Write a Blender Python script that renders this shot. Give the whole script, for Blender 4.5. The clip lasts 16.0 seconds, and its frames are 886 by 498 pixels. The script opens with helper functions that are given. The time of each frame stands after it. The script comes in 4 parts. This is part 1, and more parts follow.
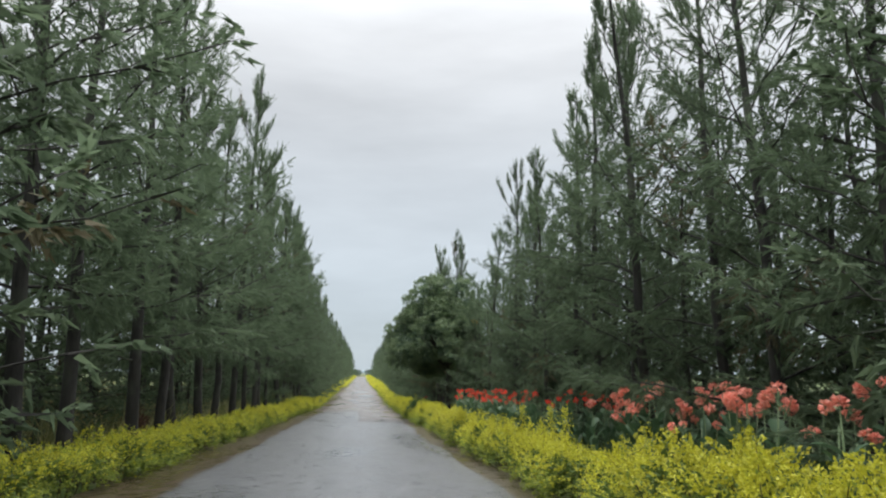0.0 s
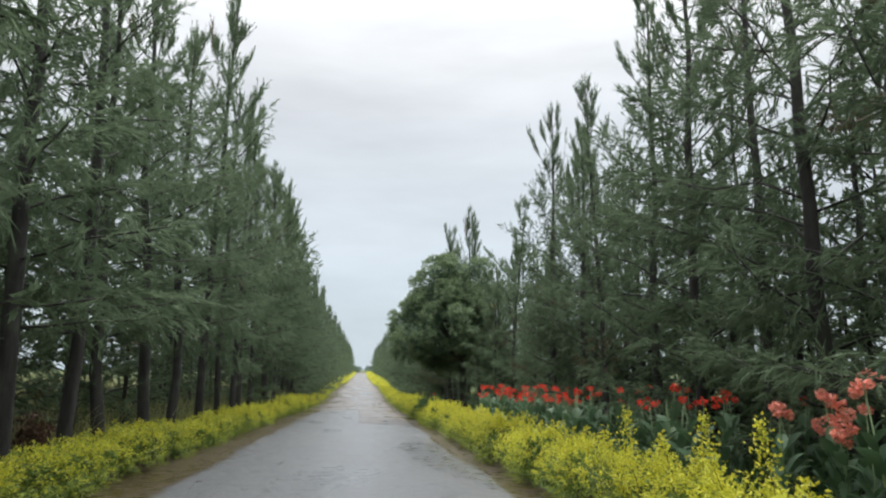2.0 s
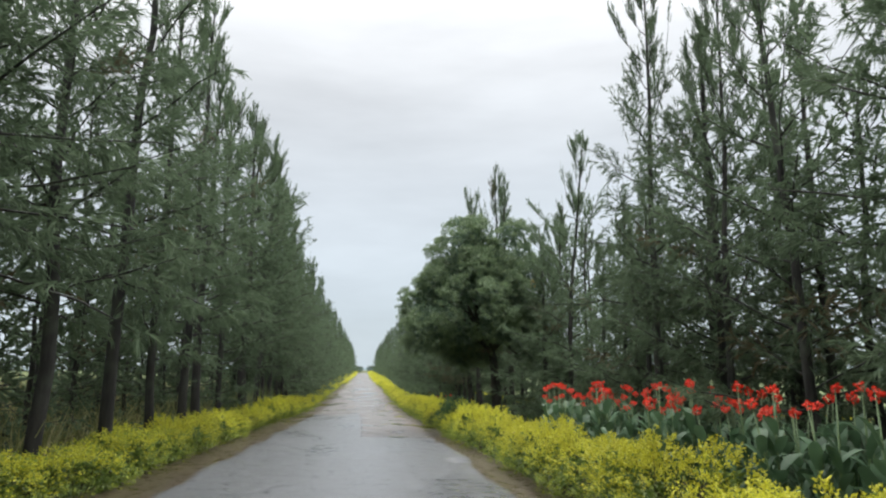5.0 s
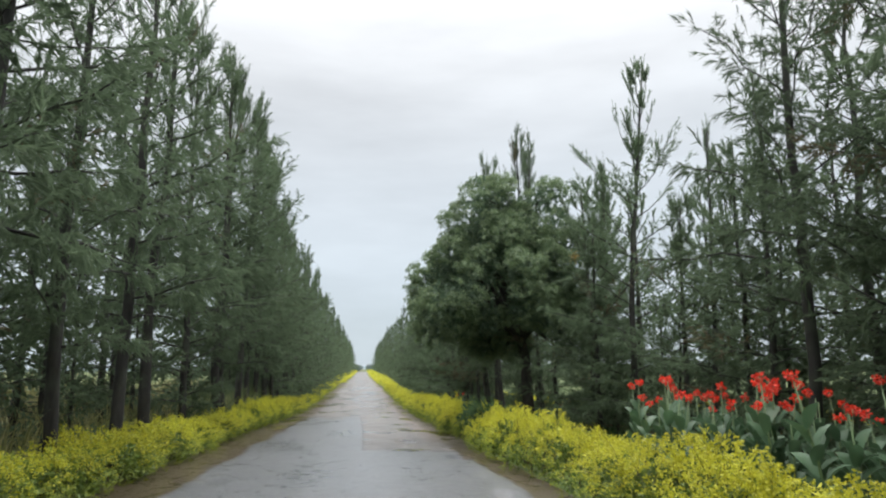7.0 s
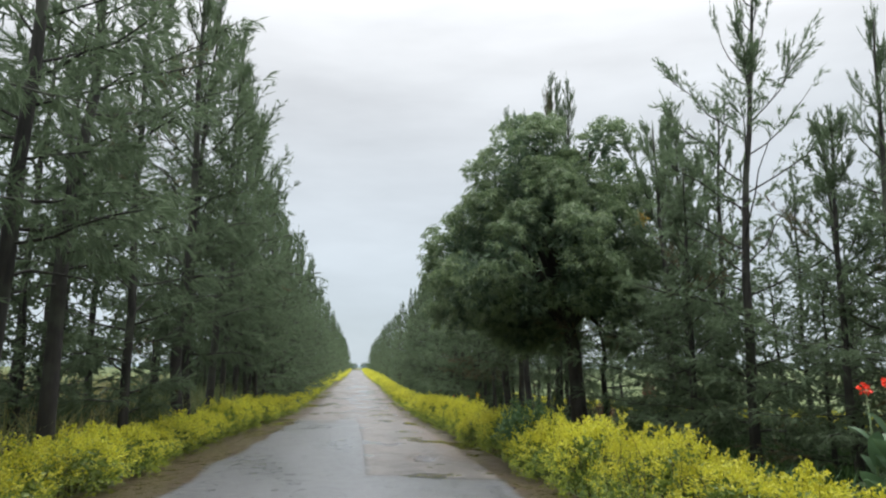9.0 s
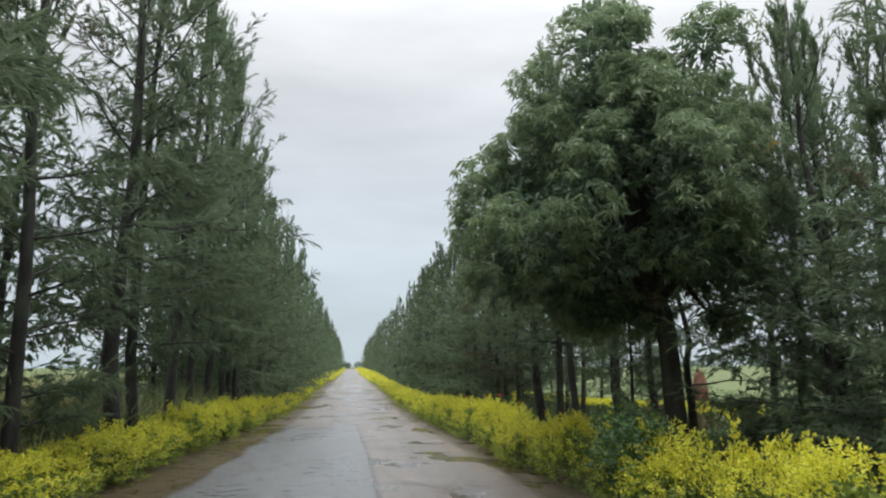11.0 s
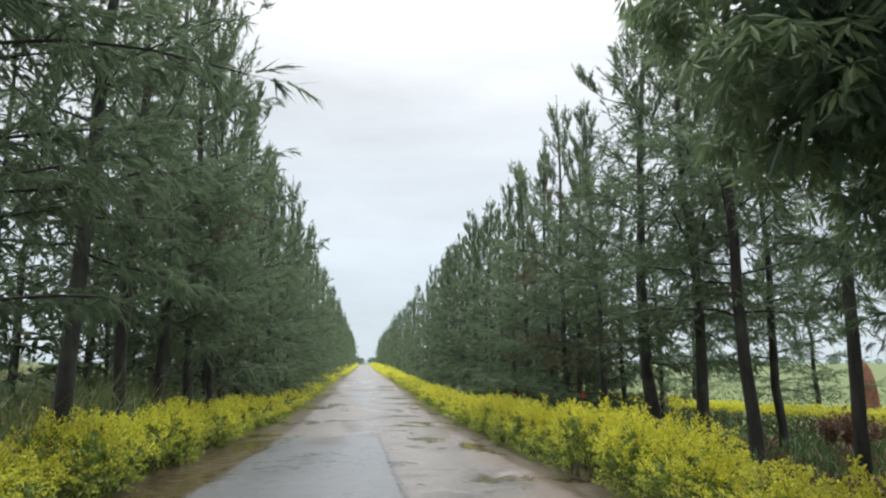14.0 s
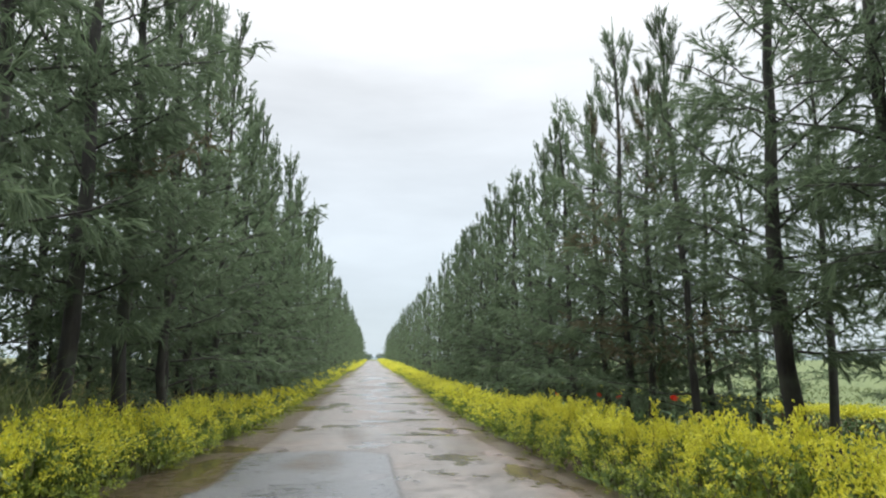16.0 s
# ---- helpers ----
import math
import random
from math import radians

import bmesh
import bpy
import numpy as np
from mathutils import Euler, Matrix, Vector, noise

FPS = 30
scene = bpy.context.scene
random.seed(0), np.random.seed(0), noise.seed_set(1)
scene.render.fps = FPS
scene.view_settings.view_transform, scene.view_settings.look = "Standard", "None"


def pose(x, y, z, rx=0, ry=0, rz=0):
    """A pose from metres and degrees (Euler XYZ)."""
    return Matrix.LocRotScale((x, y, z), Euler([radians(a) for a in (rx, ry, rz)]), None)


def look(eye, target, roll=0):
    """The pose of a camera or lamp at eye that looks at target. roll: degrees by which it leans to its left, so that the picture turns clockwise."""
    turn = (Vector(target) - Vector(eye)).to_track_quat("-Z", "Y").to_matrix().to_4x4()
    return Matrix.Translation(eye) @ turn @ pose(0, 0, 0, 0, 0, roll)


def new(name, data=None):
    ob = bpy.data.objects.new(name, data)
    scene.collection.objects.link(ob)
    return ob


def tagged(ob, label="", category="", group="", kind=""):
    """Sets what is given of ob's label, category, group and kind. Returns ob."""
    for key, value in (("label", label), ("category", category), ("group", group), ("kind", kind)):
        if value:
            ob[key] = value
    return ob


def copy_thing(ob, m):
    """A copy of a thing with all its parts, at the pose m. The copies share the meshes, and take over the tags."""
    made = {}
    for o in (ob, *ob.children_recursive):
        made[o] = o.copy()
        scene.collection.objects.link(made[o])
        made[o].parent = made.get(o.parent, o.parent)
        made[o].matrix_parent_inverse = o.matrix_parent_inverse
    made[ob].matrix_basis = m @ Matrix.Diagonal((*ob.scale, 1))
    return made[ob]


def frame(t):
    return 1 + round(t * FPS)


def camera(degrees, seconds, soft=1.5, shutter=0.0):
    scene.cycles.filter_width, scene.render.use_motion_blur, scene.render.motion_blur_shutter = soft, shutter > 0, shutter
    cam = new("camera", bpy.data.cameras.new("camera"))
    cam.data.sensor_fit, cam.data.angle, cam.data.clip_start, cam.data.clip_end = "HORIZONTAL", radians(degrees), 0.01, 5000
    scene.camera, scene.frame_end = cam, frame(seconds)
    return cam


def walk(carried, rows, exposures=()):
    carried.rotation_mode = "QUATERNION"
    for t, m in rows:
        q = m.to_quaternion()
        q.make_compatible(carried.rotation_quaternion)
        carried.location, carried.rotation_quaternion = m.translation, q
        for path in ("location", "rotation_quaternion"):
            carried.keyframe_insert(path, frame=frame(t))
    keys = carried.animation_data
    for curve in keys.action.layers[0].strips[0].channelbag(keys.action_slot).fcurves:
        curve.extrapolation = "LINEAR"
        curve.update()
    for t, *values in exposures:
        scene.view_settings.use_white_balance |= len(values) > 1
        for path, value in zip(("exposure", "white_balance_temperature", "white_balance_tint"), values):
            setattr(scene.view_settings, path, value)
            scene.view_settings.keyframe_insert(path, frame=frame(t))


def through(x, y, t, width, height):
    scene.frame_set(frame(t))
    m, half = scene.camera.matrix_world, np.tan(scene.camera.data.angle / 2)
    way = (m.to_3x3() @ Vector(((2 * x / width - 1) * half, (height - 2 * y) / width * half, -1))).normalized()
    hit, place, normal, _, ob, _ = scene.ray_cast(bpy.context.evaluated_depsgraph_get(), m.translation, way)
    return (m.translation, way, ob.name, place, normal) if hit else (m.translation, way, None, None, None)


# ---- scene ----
cam = camera(67.2, 16.0, soft=2.2)
# seconds, x, y, z, yaw, pitch, roll
ROWS = [
    (0, 0.000, 0.000, 1.300, -6.79, 10.56, -0.22),
    (0.5, -0.005, 1.202, 1.268, -6.77, 10.47, -0.05),
    (1, -0.007, 2.399, 1.235, -6.88, 10.25, 0.12),
    (1.5, -0.013, 3.610, 1.203, -6.83, 10.27, 0.06),
    (2, -0.018, 4.804, 1.171, -6.80, 10.28, -0.17),
    (2.5, -0.028, 5.994, 1.139, -6.70, 10.27, -0.10),
    (3, -0.037, 7.157, 1.107, -6.79, 10.19, -0.25),
    (3.5, -0.046, 8.307, 1.076, -6.58, 10.27, -0.09),
    (4, -0.052, 9.429, 1.046, -6.68, 10.36, -0.09),
    (6.5, -0.100, 14.970, 0.897, -6.58, 10.13, 0.25),
    (7, -0.122, 16.072, 0.867, -6.73, 10.14, 0.46),
    (7.5, -0.153, 17.170, 0.838, -6.73, 10.14, 0.22),
    (8, -0.191, 18.266, 0.808, -6.89, 10.11, -0.00),
    (10.5, -0.414, 23.761, 0.660, -7.57, 10.08, 0.02),
    (11, -0.460, 24.864, 0.630, -7.74, 9.99, 0.22),
    (11.5, -0.510, 25.978, 0.600, -7.68, 9.94, 0.14),
    (12, -0.559, 27.102, 0.570, -7.43, 9.85, -0.01),
    (12.5, -0.598, 28.248, 0.539, -7.14, 9.89, -0.05),
    (13, -0.624, 29.404, 0.508, -6.70, 9.81, -0.11),
    (13.5, -0.631, 30.559, 0.477, -6.71, 9.64, -0.03),
    (14, -0.622, 31.706, 0.446, -6.67, 9.67, 0.01),
    (14.5, -0.603, 32.850, 0.415, -6.54, 9.45, -0.04),
    (15, -0.581, 33.986, 0.385, -6.36, 9.49, -0.12),
    (15.5, -0.558, 35.118, 0.354, -6.12, 9.47, -0.07),
    (16, -0.536, 36.246, 0.324, -5.97, 9.37, -0.10),
]
walk(cam, [(t, pose(x, y, z, 90 + pitch, roll, yaw)) for t, x, y, z, yaw, pitch, roll in ROWS],
     exposures=[(0, 0.06), (2, 0.21), (3.5, 0.2), (7.5, 0.22), (10.5, 0.12), (11.5, 0.12), (12.5, 0.26), (16, 0.38)])

# ---- overcast sky and its soft sun ----
SUN_UP, SUN_TURN = radians(58), radians(20)
world = bpy.data.worlds.new("overcast_sky")
scene.world = world
world.use_nodes = True
wn, wl = world.node_tree.nodes, world.node_tree.links
wn.clear()
w_out = wn.new("ShaderNodeOutputWorld")
w_bg = wn.new("ShaderNodeBackground")
w_co = wn.new("ShaderNodeTexCoord")
w_map = wn.new("ShaderNodeMapping")
w_map.inputs["Scale"].default_value = (1.0, 1.0, 4.2)
w_noise = wn.new("ShaderNodeTexNoise")
w_noise.inputs["Scale"].default_value = 2.3
w_noise.inputs["Detail"].default_value = 5.0
w_noise.inputs["Roughness"].default_value = 0.52
w_sep = wn.new("ShaderNodeSeparateXYZ")
w_grad = wn.new("ShaderNodeValToRGB")
cr = w_grad.color_ramp
cr.elements[0].position, cr.elements[0].color = 0.0, (0.50, 0.585, 0.65, 1)
cr.elements[1].position, cr.elements[1].color = 1.0, (0.97, 0.97, 0.96, 1)
for at, c in ((0.12, (0.535, 0.60, 0.655, 1)), (0.27, (0.575, 0.62, 0.66, 1)), (0.46, (0.75, 0.77, 0.79, 1))):
    e = cr.elements.new(at)
    e.color = c
w_cloud = wn.new("ShaderNodeMapRange")
w_cloud.inputs["From Min"].default_value, w_cloud.inputs["From Max"].default_value = 0.3, 0.7
w_cloud.inputs["To Min"].default_value, w_cloud.inputs["To Max"].default_value = 0.86, 1.12
w_mul = wn.new("ShaderNodeVectorMath")
w_mul.operation = "SCALE"
w_sky = wn.new("ShaderNodeTexSky")
w_sky.sky_type, w_sky.sun_disc = "NISHITA", False
w_sky.sun_elevation, w_sky.sun_rotation = SUN_UP, SUN_TURN
w_thin = wn.new("ShaderNodeVectorMath")
w_thin.operation = "SCALE"
w_thin.inputs["Scale"].default_value = 0.008
w_add = wn.new("ShaderNodeVectorMath")
w_add.operation = "ADD"
wl.new(w_co.outputs["Generated"], w_map.inputs["Vector"])
wl.new(w_map.outputs[0], w_noise.inputs["Vector"])
wl.new(w_co.outputs["Generated"], w_sep.inputs[0])
wl.new(w_sep.outputs["Z"], w_grad.inputs[0])
wl.new(w_noise.outputs[0], w_cloud.inputs["Value"])
wl.new(w_grad.outputs[0], w_mul.inputs[0])
wl.new(w_cloud.outputs[0], w_mul.inputs["Scale"])
wl.new(w_sky.outputs[0], w_thin.inputs[0])
wl.new(w_mul.outputs[0], w_add.inputs[0])
wl.new(w_thin.outputs[0], w_add.inputs[1])
w_zen = wn.new("ShaderNodeMapRange")
w_zen.interpolation_type = "SMOOTHSTEP"
for key, val in (("From Min", 0.42), ("From Max", 0.95), ("To Min", 1.0), ("To Max", 3.85)):
    w_zen.inputs[key].default_value = val
w_top = wn.new("ShaderNodeVectorMath")
w_top.operation = "SCALE"
wl.new(w_sep.outputs["Z"], w_zen.inputs["Value"])
wl.new(w_add.outputs[0], w_top.inputs[0])
wl.new(w_zen.outputs[0], w_top.inputs["Scale"])
wl.new(w_top.outputs[0], w_bg.inputs["Color"])
w_bg.inputs["Strength"].default_value = 1.0
wl.new(w_bg.outputs[0], w_out.inputs[0])

sun = new("sun", bpy.data.lights.new("sun", "SUN"))
sun.data.energy, sun.data.angle, sun.data.color = 1.8, radians(40), (1.0, 0.97, 0.93)
sun.matrix_world = look((0, 0, 60), (-60 * math.sin(SUN_TURN) / math.tan(SUN_UP), -60 * math.cos(SUN_TURN) / math.tan(SUN_UP), 0))

# ---- materials ----
class Nodes:
    """A small writer of node materials."""

    def __init__(self, name, rough=0.6, spec=0.5):
        self.mat = bpy.data.materials.new(name)
        self.mat.use_nodes = True
        self.n, self.l = self.mat.node_tree.nodes, self.mat.node_tree.links
        self.b = self.n["Principled BSDF"]
        self.b.inputs["Roughness"].default_value = rough
        self.b.inputs["Specular IOR Level"].default_value = spec
        self.pos = self.n.new("ShaderNodeNewGeometry").outputs["Position"]
        self.obj = self.n.new("ShaderNodeTexCoord").outputs["Object"]

    def noise(self, scale, detail=4.0, rough=0.55, vec=None, stretch=None):
        t = self.n.new("ShaderNodeTexNoise")
        t.inputs["Scale"].default_value, t.inputs["Detail"].default_value, t.inputs["Roughness"].default_value = scale, detail, rough
        vec = vec or self.pos
        if stretch:
            m = self.n.new("ShaderNodeMapping")
            m.inputs["Scale"].default_value = stretch
            self.l.new(vec, m.inputs["Vector"])
            vec = m.outputs[0]
        self.l.new(vec, t.inputs["Vector"])
        return t.outputs[0]

    def ramp(self, fac, *stops):
        r = self.n.new("ShaderNodeValToRGB")
        els = r.color_ramp.elements
        while len(els) < len(stops):
            els.new(0.5)
        for e, (at, c) in zip(els, stops):
            e.position, e.color = at, (*c, 1) if len(c) == 3 else c
        self.l.new(fac, r.inputs[0])
        return r.outputs[0]

    def maprange(self, v, a, b, c, d):
        r = self.n.new("ShaderNodeMapRange")
        self.l.new(v, r.inputs["Value"])
        for k, x in zip(("From Min", "From Max", "To Min", "To Max"), (a, b, c, d)):
            r.inputs[k].default_value = x
        return r.outputs[0]

    def math(self, op, a, b):
        m = self.n.new("ShaderNodeMath")
        m.operation = op
        for i, v in enumerate((a, b)):
            if isinstance(v, (int, float)):
                m.inputs[i].default_value = v
            else:
                self.l.new(v, m.inputs[i])
        return m.outputs[0]

    def mix(self, fac, a, b, mode="MIX"):
        m = self.n.new("ShaderNodeMix")
        m.data_type, m.blend_type = "RGBA", mode
        for sock, v in ((m.inputs[0], fac), (m.inputs[6], a), (m.inputs[7], b)):
            if isinstance(v, (int, float)):
                sock.default_value = v
            elif isinstance(v, tuple):
                sock.default_value = (*v, 1)
            else:
                self.l.new(v, sock)
        return m.outputs[2]

    def attr(self, name):
        a = self.n.new("ShaderNodeAttribute")
        a.attribute_name = name
        return a.outputs["Fac"]

    def island(self):
        return self.n.new("ShaderNodeNewGeometry").outputs["Random Per Island"]

    def thing(self):
        return self.n.new("ShaderNodeObjectInfo").outputs["Random"]

    def color(self, c):
        self.l.new(c, self.b.inputs["Base Color"])
        return self

    def rough(self, v):
        self.l.new(v, self.b.inputs["Roughness"])
        return self

    def bump(self, h, strength=0.4, dist=0.02):
        m = self.n.new("ShaderNodeBump")
        m.inputs["Strength"].default_value, m.inputs["Distance"].default_value = strength, dist
        self.l.new(h, m.inputs["Height"])
        self.l.new(m.outputs[0], self.b.inputs["Normal"])
        return self

    def leafy(self, color, amount=0.35):
        """Light that comes through thin leaves."""
        t = self.n.new("ShaderNodeBsdfTranslucent")
        m = self.n.new("ShaderNodeMixShader")
        m.inputs[0].default_value = amount
        self.l.new(color, t.inputs["Color"])
        self.l.new(self.b.outputs[0], m.inputs[1])
        self.l.new(t.outputs[0], m.inputs[2])
        self.l.new(m.outputs[0], self.n["Material Output"].inputs["Surface"])
        return self


def leaf_material(name, dark, mid, light, rough=0.5, through=0.3, spec=0.4):
    k = Nodes(name, rough, spec)
    c = k.ramp(k.island(), (0.0, dark), (0.5, mid), (1.0, light))
    c = k.mix(k.maprange(k.noise(0.9, 3.0), 0.35, 0.7, 0.0, 0.45), c, mid)
    tone = k.maprange(k.thing(), 0, 1, 0.82, 1.12)
    s = k.n.new("ShaderNodeVectorMath")
    s.operation = "SCALE"
    k.l.new(c, s.inputs[0])
    k.l.new(tone, s.inputs["Scale"])
    return k.color(s.outputs[0]).leafy(s.outputs[0], through).mat


def bark_material(name, dark, light):
    k = Nodes(name, 0.85, 0.3)
    v = k.noise(9.0, 6.0, 0.65, k.obj, (1.0, 1.0, 0.22))
    w = k.noise(1.7, 3.0, 0.5, k.obj)
    c = k.ramp(v, (0.32, dark), (0.7, light))
    c = k.mix(k.maprange(w, 0.5, 0.7, 0, 0.5), c, (0.10, 0.115, 0.085))
    return k.color(c).bump(v, 0.7, 0.02).mat


NEEDLES = leaf_material("casuarina_needles", (0.105, 0.148, 0.088), (0.135, 0.186, 0.112), (0.17, 0.225, 0.136), 0.7, 0.5, 0.15)
# older inner needles, darkened also to carry the shade inside the crown
NEEDLES_OLD_SHADED = leaf_material("older_shaded_casuarina_needles", (0.080, 0.115, 0.070), (0.105, 0.146, 0.088), (0.13, 0.178, 0.108), 0.75, 0.45, 0.1)
NEEDLES_RUST = leaf_material("browning_needles", (0.085, 0.075, 0.04), (0.12, 0.105, 0.055), (0.15, 0.13, 0.07), 0.65, 0.25)
# dark hollows of the mango crown put into a darker leaf colour
MANGO_SHADED = leaf_material("shaded_inner_mango_leaves", (0.068, 0.11, 0.07), (0.095, 0.148, 0.09), (0.125, 0.18, 0.108), 0.45, 0.38)
MANGO_LEAF = leaf_material("mango_leaves", (0.125, 0.185, 0.10), (0.17, 0.24, 0.125), (0.235, 0.31, 0.155), 0.4, 0.45, 0.45)
MANGO_YOUNG = leaf_material("young_mango_leaves", (0.34, 0.22, 0.05), (0.48, 0.33, 0.08), (0.55, 0.42, 0.12), 0.45, 0.35)
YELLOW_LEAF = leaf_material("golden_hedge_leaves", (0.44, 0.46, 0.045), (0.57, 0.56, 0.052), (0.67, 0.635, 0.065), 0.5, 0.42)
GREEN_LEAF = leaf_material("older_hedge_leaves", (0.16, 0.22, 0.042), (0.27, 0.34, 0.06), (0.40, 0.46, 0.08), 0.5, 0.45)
# darker copy of the hedge leaves, with the hedge's inner shade in its colour
SHADED_INNER_LEAF = leaf_material("shaded_inner_hedge_leaves", (0.08, 0.13, 0.028), (0.14, 0.20, 0.042), (0.22, 0.28, 0.055), 0.5, 0.35)
SHRUB_LEAF = leaf_material("dark_shrub_leaves", (0.035, 0.085, 0.030), (0.07, 0.14, 0.05), (0.12, 0.20, 0.07), 0.5, 0.25)
CANNA_LEAF = leaf_material("canna_leaves", (0.045, 0.095, 0.052), (0.075, 0.14, 0.075), (0.13, 0.20, 0.11), 0.48, 0.3, 0.35)
CORAL_PETAL = leaf_material("coral_petals", (0.80, 0.25, 0.19), (0.87, 0.34, 0.26), (0.91, 0.45, 0.36), 0.5, 0.35)
RED_PETAL = leaf_material("red_petals", (0.62, 0.035, 0.02), (0.78, 0.055, 0.03), (0.86, 0.10, 0.05), 0.5, 0.35)
REED = leaf_material("tall_grass_blades", (0.13, 0.15, 0.05), (0.22, 0.23, 0.09), (0.42, 0.37, 0.20), 0.6, 0.3)
WITHERED = leaf_material("withered_leaves", (0.06, 0.032, 0.022), (0.12, 0.065, 0.045), (0.20, 0.12, 0.08), 0.7, 0.2)
LUSH = leaf_material("green_reed_blades", (0.07, 0.10, 0.035), (0.12, 0.155, 0.06), (0.23, 0.25, 0.12), 0.55, 0.35)
GRASS = leaf_material("field_grass", (0.065, 0.092, 0.03), (0.085, 0.115, 0.04), (0.11, 0.135, 0.05), 0.6, 0.3)
FAR_LEAF = leaf_material("far_trees_leaves", (0.05, 0.085, 0.06), (0.085, 0.125, 0.09), (0.12, 0.16, 0.11), 0.7, 0.2)
BARK = bark_material("casuarina_bark", (0.017, 0.0165, 0.0155), (0.052, 0.050, 0.046))
MANGO_BARK = bark_material("mango_bark", (0.020, 0.018, 0.016), (0.06, 0.055, 0.048))
TWIG = bark_material("hedge_twigs", (0.05, 0.042, 0.022), (0.11, 0.095, 0.05))
STALK = Nodes("canna_stalk", 0.45).mat
STALK.node_tree.nodes["Principled BSDF"].inputs["Base Color"].default_value = (0.11, 0.17, 0.07, 1)


def ground_material():
    k = Nodes("field_and_verge", 0.9, 0.3)
    a = k.noise(0.35, 5.0)
    b = k.noise(6.0, 5.0, 0.65)
    soil = k.ramp(b, (0.3, (0.045, 0.034, 0.022)), (0.7, (0.12, 0.092, 0.06)))
    grass = k.ramp(b, (0.3, (0.07, 0.115, 0.032)), (0.7, (0.15, 0.205, 0.06)))
    field = k.ramp(k.noise(0.9, 5.0), (0.3, (0.06, 0.088, 0.028)), (0.7, (0.095, 0.12, 0.042)))
    c = k.mix(k.ramp(a, (0.44, (0, 0, 0)), (0.58, (1, 1, 1))), soil, grass)
    c = k.mix(k.attr("field"), c, field)
    return k.color(c).bump(b, 0.8, 0.05).mat


def road_material():
    """Worn tarmac, wet after rain, with a newer layer, and mud along its sides."""
    k = Nodes("wet_worn_tarmac", 0.4, 0.5)
    fine = k.noise(85.0, 3.0, 0.7)
    mid = k.noise(4.5, 6.0, 0.65)
    big = k.noise(0.75, 4.0, 0.6)
    track = k.noise(1.3, 4.0, 0.6, None, (2.2, 0.16, 1.0))
    wob = k.math("ADD", k.math("MULTIPLY", k.math("SUBTRACT", mid, 0.5), 0.8), k.math("MULTIPLY", k.math("SUBTRACT", k.noise(1.1, 3.0), 0.5), 0.5))
    sep = k.n.new("ShaderNodeSeparateXYZ")
    k.l.new(k.pos, sep.inputs[0])
    ragged = k.math("MULTIPLY", k.math("SUBTRACT", k.noise(7.0, 5.0, 0.7), 0.5), 0.16)
    x_at, y_at = k.math("ADD", sep.outputs["X"], ragged), k.math("ADD", sep.outputs["Y"], k.math("MULTIPLY", ragged, 3.0))
    # signed distances, in metres, to the end of the full-width layer and to the half-width strip beyond it
    full = k.math("SUBTRACT", k.math("SUBTRACT", 30.9, y_at), k.math("MULTIPLY", x_at, 0.35))
    strip = k.math("SUBTRACT", k.math("SUBTRACT", -0.12, x_at), k.math("MULTIPLY", k.math("MAXIMUM", k.math("SUBTRACT", y_at, 38.0), 0.0), 0.012))
    turned = k.math("ADD", x_at, 1.7)
    strip_end = k.math("MULTIPLY", k.math("SUBTRACT", k.math("SUBTRACT", 49.4, y_at), k.math("MULTIPLY", k.math("MULTIPLY", turned, turned), 0.35)), 0.3)
    inside = k.math("MAXIMUM", k.math("MULTIPLY", full, 0.3), k.math("MINIMUM", strip, strip_end))
    newer = k.maprange(inside, -0.012, 0.012, 0.0, 1.0)
    mud = k.ramp(k.math("ADD", k.attr("mud"), wob), (0.35, (0, 0, 0)), (0.62, (1, 1, 1)))
    old_c = k.ramp(mid, (0.3, (0.058, 0.053, 0.05)), (0.5, (0.115, 0.106, 0.1)), (0.72, (0.195, 0.18, 0.168)))
    old_c = k.mix(k.maprange(big, 0.45, 0.68, 0, 0.6), old_c, (0.135, 0.098, 0.08))
    new_c = k.ramp(mid, (0.25, (0.078, 0.082, 0.09)), (0.75, (0.12, 0.125, 0.134)))
    new_c = k.mix(k.maprange(track, 0.42, 0.66, 0, 0.55), new_c, (0.085, 0.09, 0.098))
    mud_c = k.ramp(mid, (0.3, (0.03, 0.02, 0.012)), (0.7, (0.066, 0.046, 0.029)))
    mud_c = k.mix(k.maprange(fine, 0.6, 0.75, 0, 0.35), mud_c, (0.09, 0.075, 0.055))
    old_c = k.mix(k.maprange(track, 0.45, 0.62, 0, 0.6), old_c, (0.085, 0.08, 0.078))
    red = k.ramp(k.math("ADD", k.attr("red"), wob), (0.3, (0, 0, 0)), (0.8, (1, 1, 1)))
    old_c = k.mix(red, old_c, k.ramp(mid, (0.3, (0.07, 0.048, 0.038)), (0.7, (0.13, 0.094, 0.078))))
    vor = k.n.new("ShaderNodeTexVoronoi")
    vor.feature = "DISTANCE_TO_EDGE"
    vor.inputs["Scale"].default_value = 0.75
    warp = k.n.new("ShaderNodeVectorMath")
    warp.operation = "MULTIPLY_ADD"
    k.l.new(k.n.new("ShaderNodeTexNoise").outputs["Color"], warp.inputs[0])
    warp.inputs[1].default_value = (0.5, 0.5, 0.5)
    k.l.new(k.pos, warp.inputs[2])
    k.l.new(warp.outputs[0], vor.inputs["Vector"])
    crack = k.ramp(vor.outputs["Distance"], (0.004, (1, 1, 1)), (0.016, (0, 0, 0)))
    crack = k.math("MULTIPLY", crack, k.maprange(big, 0.4, 0.6, 0.0, 0.8))
    old_c = k.mix(crack, old_c, (0.035, 0.03, 0.027))
